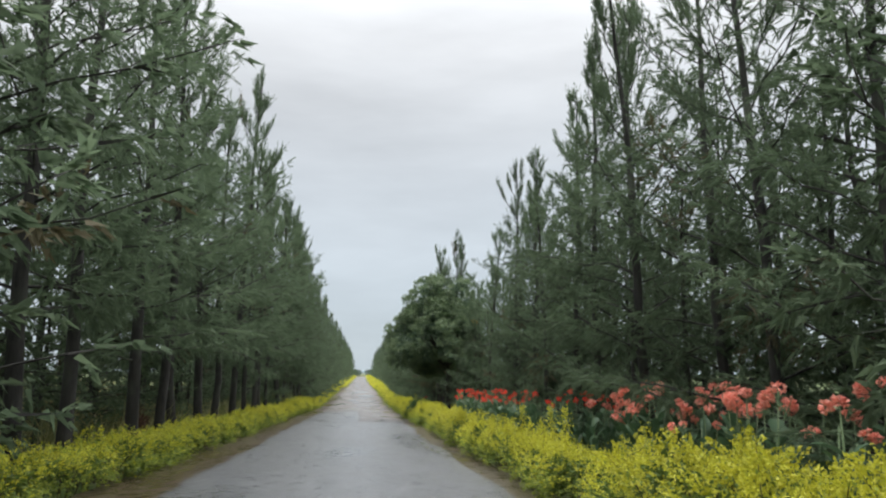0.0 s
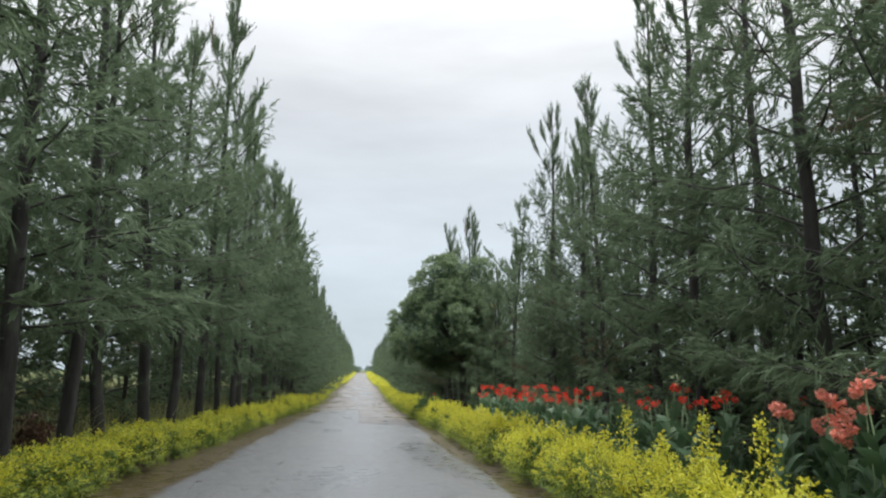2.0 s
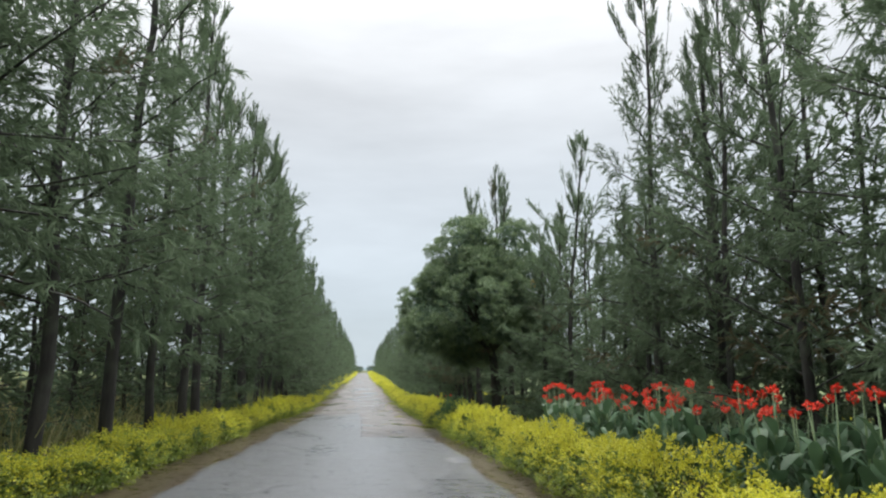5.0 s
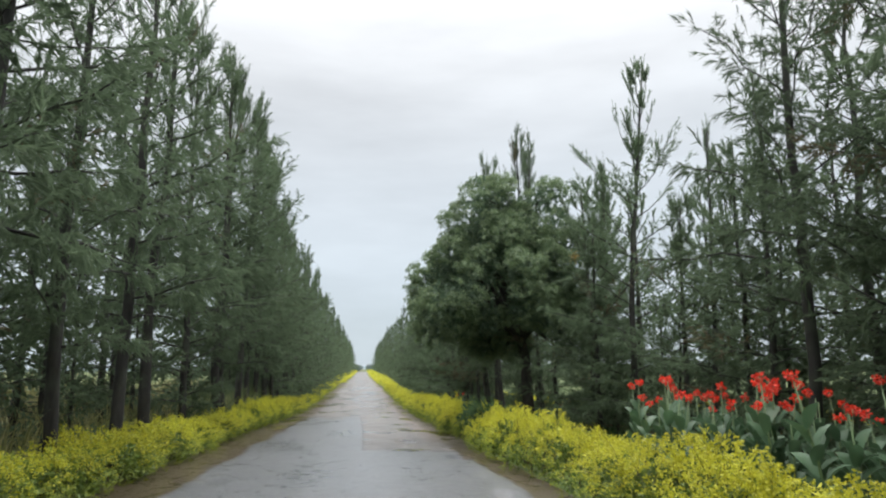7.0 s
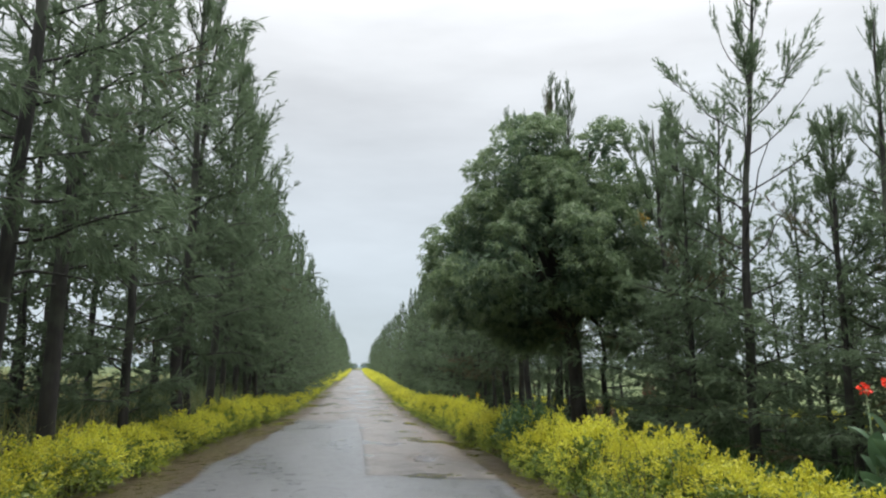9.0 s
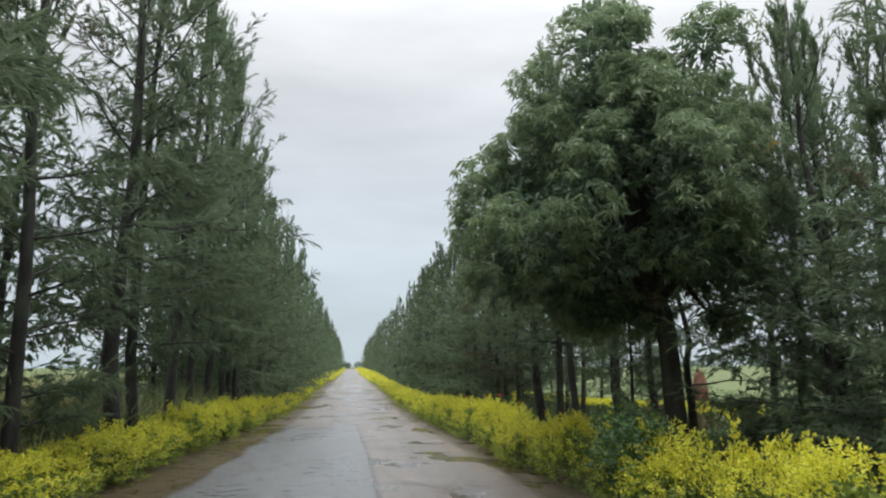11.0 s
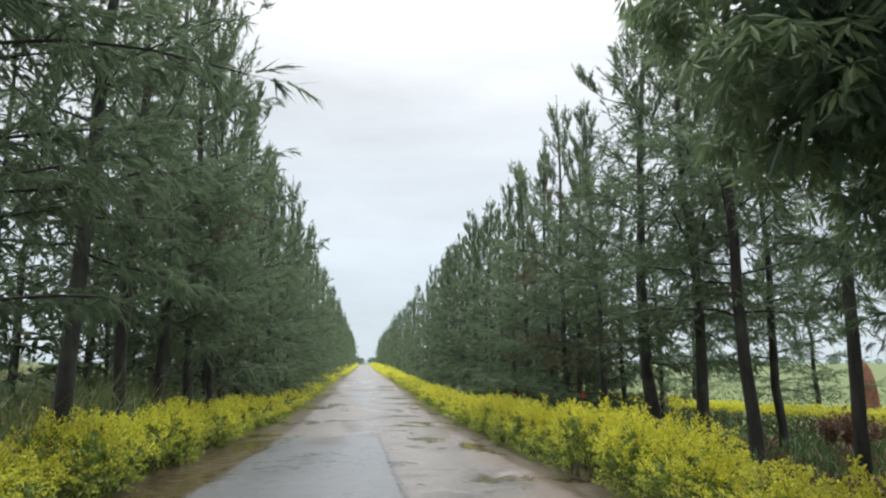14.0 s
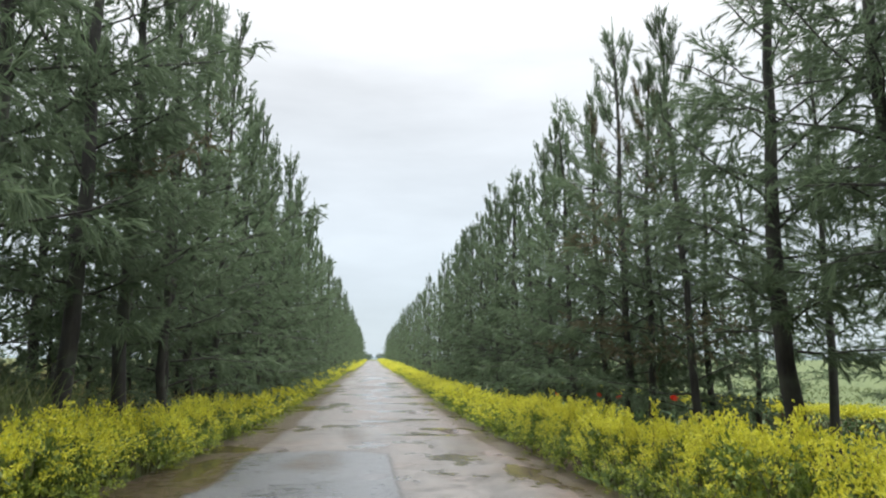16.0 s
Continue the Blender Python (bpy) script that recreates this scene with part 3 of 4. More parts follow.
# right row: y, height, kind, x
RIGHT = [(6.2, 9.5, "near", 5.4), (8.1, 10.2, "near", 5.3), (9.9, 10.4, "near", 5.5), (11.6, 10.0, "near", 5.2), (13.95, 10.6, "clear", 5.8), (15.4, 10.4, "near", 5.5), (17.2, 9.8, "clear", 5.6),
         (19.4, 9.0, "near", 5.4), (21.5, 8.4, "near", 5.6), (22.6, 8.2, "near", 6.1), (24.0, 10.1, "clear", 5.45, 0.8), (25.6, 6.4, "thin", 5.9), (28.3, 6.6, "thin", 6.5), (30.2, 9.0, "open", 5.7, 1.0), (31.0, 5.2, "dense", 5.2, 1.35), (33.0, 6.8, "dense", 5.6, 1.3), (28.7, 5.2, "dense", 6.2, 1.35), (26.3, 5.4, "dense", 6.1, 1.35),
         (37.4, 6.6, "near", 4.95, 0.6), (38.5, 10.3, "thin", 5.9, 0.8), (39.5, 11.0, "clear", 5.45, 0.75), (41.1, 10.4, "clear", 5.05, 0.9), (43.0, 9.2, "clear", 5.25), (45.1, 9.8, "tall", 5.3, 1.35), (48.2, 9.0, "near", 5.4), (50.0, 8.6, "rust", 5.3), (51.3, 10.2, "near", 5.3), (53.2, 9.2, "rust", 5.5)]
y = 55.0
while y < 84:
    RIGHT.append((y, rnd.uniform(8.8, 10.4), "mid", 5.3 + rnd.uniform(-0.25, 0.25)))
    y += rnd.uniform(1.6, 2.2)
# mostly unseen trees round the start, added for closure and reflections
for y in np.arange(-13, 6, 2.3):
    RIGHT.append((float(y), rnd.uniform(9.0, 10.5), "back", 5.4))
for y, tall, kind, x, *broad in RIGHT:
    plant(kind, x, y, tall, rnd.uniform(-0.1, 0.1) if kind == "open" else rnd.uniform(0, 6.28), broad[0] if broad else rnd.uniform(1.0, 1.3) if y > 36 else rnd.uniform(0.85, 1.1))
plant("back", 6.35, 39.4, 2.1, 1.0, 1.2)
# second row on the right, open round the large mango
for x, y, tall, kind in ((7.0, 35.4, 8.2, "near"), (7.9, 37.4, 8.0, "back"), (7.4, 33.8, 7.6, "back"), (6.6, 33.9, 7.2, "near"), (8.3, 35.6, 7.5, "back")):
    plant(kind, x, y, tall, rnd.uniform(0, 6.28), 1.1)
for x, y, short in ((8.4, 27.0, 6.6), (8.5, 29.2, 6.8), (8.3, 31.4, 6.4), (6.7, 26.2, 5.0)):
    plant("back", x, y, short, rnd.uniform(0, 6.28), 1.25)
for x, y, short in ((6.4, 29.4, 3.2), (6.9, 31.3, 3.4), (7.5, 30.2, 3.6), (6.2, 32.6, 2.6)):
    plant("back", x, y, short, rnd.uniform(0, 6.28), 1.4)
for y, short in ((27.0, 5.2), (29.3, 5.6), (31.5, 5.4)):
    plant("back", 7.6, y, short, rnd.uniform(0, 6.28))
for y in list(np.arange(4, 26, 1.9)) + [43.5, 47.0, 50.5, 55.0, 59.0, 63.0, 67.0, 71.0, 76.0]:
    plant("clear" if 30 < y < 50 else "back", 7.4 + rnd.uniform(-0.4, 0.5), float(y) + rnd.uniform(-0.4, 0.4), rnd.uniform(6.0, 8.4), rnd.uniform(0, 6.28), 1.2 if y < 30 else 1.0)
for y in (7.5, 9.6, 11.5, 13.4, 15.6, 18.0, 20.5):
    plant("back", 8.9 + rnd.uniform(-0.4, 0.5), y, rnd.uniform(6.0, 7.6), rnd.uniform(0, 6.28), 1.3)
# low young growth filling the space under the rows
for y in list(np.arange(6.5, 25, 1.9)) + list(np.arange(49.5, 76, 2.3)):
    plant("back", 6.55 + rnd.uniform(-0.3, 0.3), float(y) + rnd.uniform(-0.4, 0.4), rnd.uniform(4.8, 6.2) if y < 30 else rnd.uniform(5.5, 7.5), rnd.uniform(0, 6.28), 1.35 if y < 30 else 1.15)
for y in np.arange(7.0, 27, 1.5):
    plant("back", 7.5 + rnd.uniform(-0.5, 0.6), float(y) + rnd.uniform(-0.3, 0.3), rnd.uniform(3.4, 4.8), rnd.uniform(0, 6.28), 1.5)
# left rows; the first trees, mostly unseen, are added to close off the light
y = -13.0
while y < 84:
    kind = rnd.choice(("tall", "tall", "clear")) if 8 < y < 50 else "mid" if y >= 50 else "back"
    if 31.4 < y < 35.6:
        kind = "open"
    plant(kind, -4.5 + rnd.uniform(-0.25, 0.2) - 0.4 * (y >= 50), y, rnd.choice((9.6, 10.6, 11.4, 12.2, 12.6)) + rnd.uniform(-0.4, 0.4), rnd.uniform(0, 6.28), rnd.uniform(0.82, 1.1))
    y += rnd.uniform(1.6, 2.6) + 1.2 * (30.4 < y < 35)
y = 6.0
while y < 84:
    if not 38 < y < 43:
        plant("back", -6.9 + rnd.uniform(-0.5, 0.4), y, rnd.uniform(8.4, 10.6), rnd.uniform(0, 6.28), 1.15)
    y += rnd.uniform(1.6, 2.2)
# young trees at the edge of the field
for x, y, tall in ((10.6, 47.4, 4.6), (11.4, 50.2, 5.2), (10.4, 53.5, 5.4), (11.0, 57.0, 5.6), (10.5, 61.0, 5.2), (11.2, 66.0, 5.8)):
    plant("thin", x, y, tall, rnd.uniform(0, 6.28), 1.5)
# low young growth behind the muddy side
for y in list(np.arange(9, 36, 1.7)) + list(np.arange(46, 80, 2.4)):
    plant("back", -6.1 + rnd.uniform(-0.4, 0.3), float(y) + rnd.uniform(-0.4, 0.4), rnd.uniform(4.0, 5.4), rnd.uniform(0, 6.28), 1.3)


# the far avenue, too far off to count
def far_avenue():
    shapes = []
    for trunk, crown in T_FAR:
        for me, mats in ((trunk, [2]), (crown, [0, 1, 0, 2])):
            co = np.empty(len(me.vertices) * 3)
            me.vertices.foreach_get("co", co)
            shapes.append((co.reshape(-1, 3), [tuple(p.vertices) for p in me.polygons], [mats[p.material_index] for p in me.polygons]))
    vs, fs, ix, n, i, y = [], [], [], 0, 0, 85.0
    while y < 325:
        for x, low, high in ((5.4, 0.90, 1.08), (-5.1, 1.02, 1.20)):
            px, py, size, turn = x + rnd.uniform(-0.4, 0.4), y + rnd.uniform(0, 0.8), rnd.uniform(low, high), rnd.uniform(0, 6.28)
            c, d = math.cos(turn) * size * 1.05, math.sin(turn) * size * 1.05
            for co, faces, mats in shapes[2 * (i % 3):2 * (i % 3) + 2]:
                vs.append(np.column_stack([px + c * co[:, 0] - d * co[:, 1], py + d * co[:, 0] + c * co[:, 1], ground_height(px, py) + size * co[:, 2]]))
                fs += [tuple(k + n for k in f) for f in faces]
                ix += mats
                n += len(co)
            i += 1
        y += 2.0 + (y - 85) / 90
    me = mesh_of("far_casuarinas", np.concatenate(vs), fs, [NEEDLES, NEEDLES_RUST, BARK], ix)
    tagged(new("far_casuarinas", me), "distant rows of dark green casuarina trees along the road", "trees", kind="stuff")


far_avenue()


# ---- the large mango tree ----
def mango(seed):
    """A broad crown of lumpy masses round one side of a stout trunk, each mass covered with whorls of hanging leaves."""
    rng = np.random.default_rng(seed)
    heart, span = np.array([-0.75, 0.0, 4.1]), np.array([2.1, 2.0, 2.4])
    trunk = tube([(0, 0, -0.2), (0.0, 0, 0.5), (-0.02, 0.02, 1.3), (-0.08, 0, 2.2), (-0.35, 0.05, 3.4), (-0.7, 0.1, 4.8)], [0.21, 0.17, 0.155, 0.145, 0.12, 0.08], 12)
    lobes = [(-1.35, -0.75, 6.55, 0.75), (-0.75, -0.2, 6.75, 0.7), (0.5, -0.75, 6.65, 0.65), (0.95, -0.1, 5.9, 0.75), (1.15, -0.3, 5.2, 0.7), (0.9, -0.5, 4.3, 0.85), (1.1, 0.1, 3.5, 0.7), (1.0, 0.9, 3.2, 0.55), (1.3, 0.6, 2.4, 0.45),
             (-2.1, 0.7, 3.2, 0.65), (-1.5, 0.5, 2.9, 0.55), (-0.95, 0.4, 2.7, 0.45), (-0.9, 0.5, 2.8, 0.7), (-0.3, 0.3, 3.2, 0.8), (-2.2, 0.3, 3.4, 0.75), (-1.9, -0.5, 3.2, 0.6), (-1.3, -0.8, 3.2, 0.55), (-0.6, 0.9, 2.75, 0.5), (-0.2, 1.1, 2.9, 0.6), (-0.3, -0.9, 3.4, 0.6), (-1.3, 1.2, 2.8, 0.55), (-1.2, 0.3, 2.5, 0.5), (-0.4, 0.3, 2.55, 0.5), (-0.7, 1.6, 2.5, 0.55)]
    count = 40
    for i in range(count):
        h = 1 - 1.5 * (i + 0.5) / count
        az = i * 2.399 + rng.normal(0, 0.25)
        flat = math.sqrt(1 - h * h)
        r = rng.uniform(0.6, 0.95)
        flat *= 0.8 if h > 0.12 else 1.0
        d = np.array([math.cos(az) * flat, math.sin(az) * flat, h])
        lobes.append((*(heart + d * (span - r * 0.30) * rng.uniform(0.86, 1.04)), r))
    limbs, clumps = [], []
    for x, y, z, r in lobes:
        limbs.append(tube([(-0.15, 0.02, 2.6), (x * 0.3 - 0.1, y * 0.3, 3.0 + max(0.0, z - 3.0) * 0.4), (x * 0.6, y * 0.6, max(z, 2.6) * 0.98), (x * 0.9, y * 0.9, z)], [0.085, 0.06, 0.03, 0.010], 6))
        way = unit(np.array([x, y, z]) - heart)
        for d in unit(rng.normal(size=(int(8.5 * r), 3)) + way * 0.8):
            clumps.append((*(np.array([x, y, z]) + d * r * 0.66 * np.array([1, 1, 0.85])), rng.uniform(0.26, 0.42)))
    clumps = np.array(clumps)
    # shoots over every clump, none inside the masses
    total = 9500
    which = rng.integers(0, len(clumps), total)
    d = unit(rng.normal(size=(total, 3)) + np.array([0, 0, 0.5]))
    pts = clumps[which, :3] + d * (clumps[which, 3] * rng.uniform(0.8, 1.1, total))[:, None] * np.array([1.15, 1.15, 0.8])
    keep = pts[:, 2] > 1.6
    for x, y, z, r in lobes:
        keep &= np.linalg.norm(pts - np.array([x, y, z]), axis=1) > r * 0.6
    pts, outs = pts[keep][:4300], d[keep][:4300]
    # whorls of long hanging leaves at the shoot tips
    m = 13
    axis = unit(outs * 0.8 + np.array([0, 0, 0.45]) + rng.normal(0, 0.15, outs.shape))
    e1 = unit(np.cross(axis, unit(rng.normal(size=axis.shape))))
    e2 = np.cross(axis, e1)
    ang = np.linspace(0, 2 * np.pi, m, endpoint=False)[None, :] * 2.4 + rng.normal(0, 0.15, (len(pts), m))
    lift = np.linspace(-0.3, 0.5, m)[None, :] + rng.normal(0, 0.1, (len(pts), m))
    w = e1[:, None, :] * np.cos(ang)[:, :, None] + e2[:, None, :] * np.sin(ang)[:, :, None] + axis[:, None, :] * lift[:, :, None]
    w[:, :, 2] -= 0.72
    b = np.repeat(pts[:, None, :], m, 1) + axis[:, None, :] * (np.linspace(-0.04, 0.03, m))[None, :, None]
    ln = rng.uniform(0.12, 0.19, (len(pts), m))
    v, f = leaves(b.reshape(-1, 3), unit(w.reshape(-1, 3)), ln.ravel(), ln.ravel() * 0.19, rng)
    # fill inside the masses, coloured darker to stand for the crown's inner shade
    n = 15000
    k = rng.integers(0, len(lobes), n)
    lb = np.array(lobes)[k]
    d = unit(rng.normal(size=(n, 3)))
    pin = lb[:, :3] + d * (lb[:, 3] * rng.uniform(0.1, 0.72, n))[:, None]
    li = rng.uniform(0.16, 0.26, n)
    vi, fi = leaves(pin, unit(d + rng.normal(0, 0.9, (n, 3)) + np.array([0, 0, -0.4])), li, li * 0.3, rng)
    t = thing("mango_tree", "broad dense dark green mango tree with a thick trunk", "tree")
    stem = part("trunk", mesh_of("trunk", *trunk, MANGO_BARK, smooth=True), t)
    for limb in limbs:
        part("limb", mesh_of("limb", *limb, MANGO_BARK, smooth=True), stem)
    # a flush of young leaves
    n = 130
    d = unit(rng.normal(size=(n, 3)))
    li = rng.uniform(0.10, 0.17, n)
    vy, fy = leaves(np.array([1.05, -1.15, 4.85]) + d * rng.uniform(0.02, 0.14, (n, 1)), unit(d + np.array([0, 0, -0.4])), li, li * 0.22, rng)
    part("young_leaves", mesh_of("young_leaves", vy, fy.tolist(), MANGO_YOUNG), t, "flush of orange-yellow young leaves")
    part("inner_crown", mesh_of("inner_crown", vi, fi.tolist(), MANGO_SHADED), t)
    part("crown", mesh_of("crown", v, f.tolist(), MANGO_LEAF), t)
    return t


mango_tree = mango(5)
mango_tree.location = (4.5, 34.8, ground_height(4.5, 34.8))

sapling = casuarina(95, 4.2, 1.3, 12, 2, 6, 0.012, 1.0, 0.9, 0, 0.8, 0)
bare = thing("sapling", "slender leaning sapling, almost bare of leaves", "tree")
for name, me in zip(("trunk", "crown"), sapling):
    part(name, me, bare)
bare.location, bare.rotation_euler = (6.0, 37.2, ground_height(6.0, 37.2)), (0, -0.12, 3.3)

# ---- golden hedges ----
def hedge_shrub(seed, long, wide, tall, count, size, sprigs, yellow=1.0, leafs=(None, None), line=0.32, shoots=(0.12, 0.42)):
    """A stretch of clipped hedge: twigs inside, small leaves all round, loose sprigs on top."""
    rng = np.random.default_rng(seed)
    twigs = []
    for i in range(int(min(9, 9 * long))):
        x0, y0 = rng.uniform(-wide * 0.3, wide * 0.3), rng.uniform(-long / 2, long / 2)
        x1, y1 = x0 + rng.normal(0, 0.16), y0 + rng.normal(0, 0.16)
        twigs.append(tube([(x0 * 0.7, y0, -0.08), (x0 * 0.85 + x1 * 0.15, y0, tall * 0.4), (x1, y1, tall * rng.uniform(0.75, 0.95))], [0.012, 0.009, 0.004], 3))

    # rounded masses of growth, high ones along the top and lower ones down the sides
    n_m = max(6, int(11 * long))
    top = np.arange(n_m) < 0.58 * n_m
    mx = np.where(top, rng.uniform(-0.34, 0.34, n_m), rng.choice((-1, 1), n_m) * rng.uniform(0.30, 0.42, n_m)) * wide
    my = (np.where(top, np.arange(n_m) / (0.58 * n_m), (np.arange(n_m) - 0.58 * n_m) / (0.42 * n_m)) - 0.5) * long + rng.normal(0, 0.06, n_m)
    mz = np.where(top, rng.uniform(0.55, 0.84, n_m), rng.uniform(0.20, 0.52, n_m)) * tall
    mr = np.where(top, rng.uniform(0.19, 0.33, n_m), rng.uniform(0.18, 0.29, n_m))
    cen = np.column_stack([mx, my, mz])

    def shell(k, low, high):
        """Places on the masses, and their outward ways."""
        i = rng.choice(n_m, k, p=mr ** 2 / np.sum(mr ** 2))
        d = unit(rng.normal(size=(k, 3)) + np.column_stack([np.sign(mx[i]) * 0.3, np.zeros(k), np.full(k, 0.25)]))
        q = cen[i] + d * (mr[i] * rng.uniform(low, high, k))[:, None]
        return q, d

    m = 15
    c, nrm = shell(int(count / m * 2.6), 0.86, 1.08)
    free = c[:, 2] > 0.03
    for j in range(n_m):
        free &= np.linalg.norm(c - cen[j], axis=1) > mr[j] * 0.84
    c, nrm = c[free][:count // m], nrm[free][:count // m]
    shoot = unit(nrm * 0.7 + rng.normal(0, 0.3, c.shape) + np.array([0, 0, 0.22]))
    s = rng.random((len(c), m))
    p = (c[:, None, :] + shoot[:, None, :] * (s * size * 4.0)[:, :, None] + rng.normal(0, size * 0.4, (len(c), m, 3))).reshape(-1, 3)
    way = unit(shoot[:, None, :] * 0.5 + rng.normal(0, 0.62, (len(c), m, 3)) * np.array([1, 1, 0.6])).reshape(-1, 3)
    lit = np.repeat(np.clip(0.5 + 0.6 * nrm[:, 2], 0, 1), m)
    # loose upright sprigs
    for i in range(sprigs):
        q = np.array([rng.uniform(-wide * 0.4, wide * 0.4), rng.uniform(-long / 2, long / 2), tall * 0.93])
        up = unit(np.array([rng.normal(0, 0.28), rng.normal(0, 0.28), 1.0]))
        h = rng.uniform(*shoots) * rng.random() ** 0.5
        m = max(8, int(44 * h / 0.2 * (0.05 / size) ** 2))
        s = rng.random(m)
        twigs.append(tube([q - up * 0.15, q + up * h], [0.005, 0.002], 3))
        p = np.concatenate([p, q + up * (s * h)[:, None] + rng.normal(0, 1, (m, 3)) * ((0.05 - 0.028 * s) * (1.6 if shoots[1] > 0.5 else 1.0))[:, None]])
        way = np.concatenate([way, unit(rng.normal(0, 0.7, (m, 3)) + up * 0.8)])
        lit = np.concatenate([lit, np.ones(m)])
    n = len(p)
    ln = rng.uniform(0.75, 1.3, n) * size
    v, f = leaves(p, way, ln, ln * 0.55, rng)
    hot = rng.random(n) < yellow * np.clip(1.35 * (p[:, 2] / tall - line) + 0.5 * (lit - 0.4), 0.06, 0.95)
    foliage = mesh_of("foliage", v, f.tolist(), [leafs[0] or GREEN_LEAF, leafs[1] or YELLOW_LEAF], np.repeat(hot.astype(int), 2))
    # dense inner growth, its darker colour painting the shade in the gaps
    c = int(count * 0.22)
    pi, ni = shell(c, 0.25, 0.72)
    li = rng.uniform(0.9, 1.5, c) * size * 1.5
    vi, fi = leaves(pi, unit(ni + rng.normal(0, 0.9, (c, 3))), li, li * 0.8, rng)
    inner = mesh_of("inner_foliage", vi, fi.tolist(), SHRUB_LEAF if yellow < 0.2 else SHADED_INNER_LEAF)
    return mesh_of("woody_frame", *joined(twigs), TWIG), foliage, inner


def field_hedge(seed, long=1.5, wide=0.8, tall=0.84):
    """A flat-topped hedge shrub: a thick golden top over thin dark sides with bare stems showing."""
    rng = np.random.default_rng(seed)
    twigs = []
    for i in range(16):
        x0, y0 = rng.uniform(-wide * 0.35, wide * 0.35), rng.uniform(-long / 2, long / 2)
        twigs.append(tube([(x0, y0, -0.08), (x0 + rng.normal(0, 0.06), y0 + rng.normal(0, 0.06), tall * 0.45), (x0 + rng.normal(0, 0.12), y0 + rng.normal(0, 0.12), tall * 0.92)], [0.014, 0.010, 0.004], 4))
    n = 1500
    p = np.column_stack([rng.uniform(-wide / 2, wide / 2, n), rng.uniform(-long / 2, long / 2, n), tall * (0.80 + 0.16 * rng.random(n)) + 0.04 * rng.normal(size=n)])
    p[:, 2] += 0.035 * np.sin(p[:, 1] * 9 + seed)
    ln = rng.uniform(0.04, 0.075, n)
    v, f = leaves(p, unit(rng.normal(size=(n, 3)) + np.array([0, 0, 0.5])), ln, ln * 0.6, rng)
    foliage = mesh_of("foliage", v, f.tolist(), [GREEN_LEAF, YELLOW_LEAF], np.repeat((rng.random(n) < 0.9).astype(int), 2))
    n = 900
    p = np.column_stack([rng.uniform(-wide / 2, wide / 2, n), rng.uniform(-long / 2, long / 2, n), tall * rng.uniform(0.1, 0.82, n)])
    ln = rng.uniform(0.05, 0.09, n)
    v, f = leaves(p, unit(rng.normal(size=(n, 3))), ln, ln * 0.6, rng)
    inner = mesh_of("inner_foliage", v, f.tolist(), [SHRUB_LEAF, WITHERED], np.repeat((rng.random(n) < 0.3).astype(int), 2))
    return mesh_of("woody_frame", *joined(twigs), TWIG), foliage, inner


def shrub_thing(meshes, label, group, name="hedge_shrub", category="hedge"):
    t = thing(name, label, category, group)
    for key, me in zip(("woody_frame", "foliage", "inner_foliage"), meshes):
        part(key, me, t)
    return t


H_NEAR = [hedge_shrub(i, 1.0, 1.05, 0.70, 3900, 0.036, 12) for i in range(4)]
H_SHOOT = [hedge_shrub(15 + i, 1.0, 1.0, 0.66, 2900, 0.042, 3, shoots=(0.6, 0.9)) for i in range(2)]
H_LEFT = [hedge_shrub(20 + i, 1.0, 0.95, 0.62, 2500, 0.046, 14, 0.85) for i in range(4)]
H_GREENER = [hedge_shrub(30 + i, 1.0, 0.95, 0.60, 2400, 0.046, 12, 0.68) for i in range(3)]
H_MID = [hedge_shrub(40 + i, 1.5, 1.0, 0.64, 760, 0.09, 6) for i in range(3)]
H_FIELD = [field_hedge(50 + i) for i in range(3)]
H_FAR = [hedge_shrub(60 + i, 4.0, 1.0, 0.66, 420, 0.24, 0) for i in range(2)]
hedge_rnd = random.Random(8)
HSEED = {}


def hedge_row(key, meshes, label, group, x, y0, y1, step, sway=0.06, tall=(0.9, 1.18), wide=1.0):
    y, i = y0, 0
    while y < y1:
        k = hedge_rnd.randrange(len(meshes))
        if (key, k) not in HSEED:
            ob = HSEED[(key, k)] = shrub_thing(meshes[k], label, group)
        else:
            ob = copy_thing(HSEED[(key, k)], Matrix())
        px = x + hedge_rnd.uniform(-sway, sway)
        ob.location = (px, y, max(ground_height(px, y), lie(y) - 0.02))
        flip = hedge_rnd.choice((0, math.pi))
        ob.rotation_euler = (0, 0, flip + hedge_rnd.uniform(-0.08, 0.08))
        ob.scale = (wide * hedge_rnd.uniform(0.85, 1.12), hedge_rnd.uniform(1.0, 1.12), hedge_rnd.uniform(*tall))
        y += step
        i += 1


GOLD = "clipped golden-yellow leafy hedge shrub beside the road"
hedge_row("r", H_NEAR, GOLD, "golden hedge on the flower side", 2.95, 2.6, 5.6, 0.94, 0.05, (0.98, 1.1), 1.05)
hedge_row("r", H_NEAR, GOLD, "golden hedge on the flower side", 2.9, 6.3, 8, 0.94, 0.08, (0.74, 0.86), 0.95)
hedge_row("s", H_SHOOT, "golden hedge shrub with long upright leafy shoots", "golden hedge on the flower side", 2.88, 8.4, 13, 0.94, 0.06, (0.68, 0.82), 0.86)
hedge_row("r", H_NEAR, GOLD, "golden hedge on the flower side", 2.84, 13.1, 38, 0.94, 0.11, (0.70, 1.06), 0.84)
hedge_row("r", H_NEAR, GOLD, "golden hedge on the flower side", 2.86, 38.7, 52, 0.94, 0.08, (0.95, 1.16), 0.86)
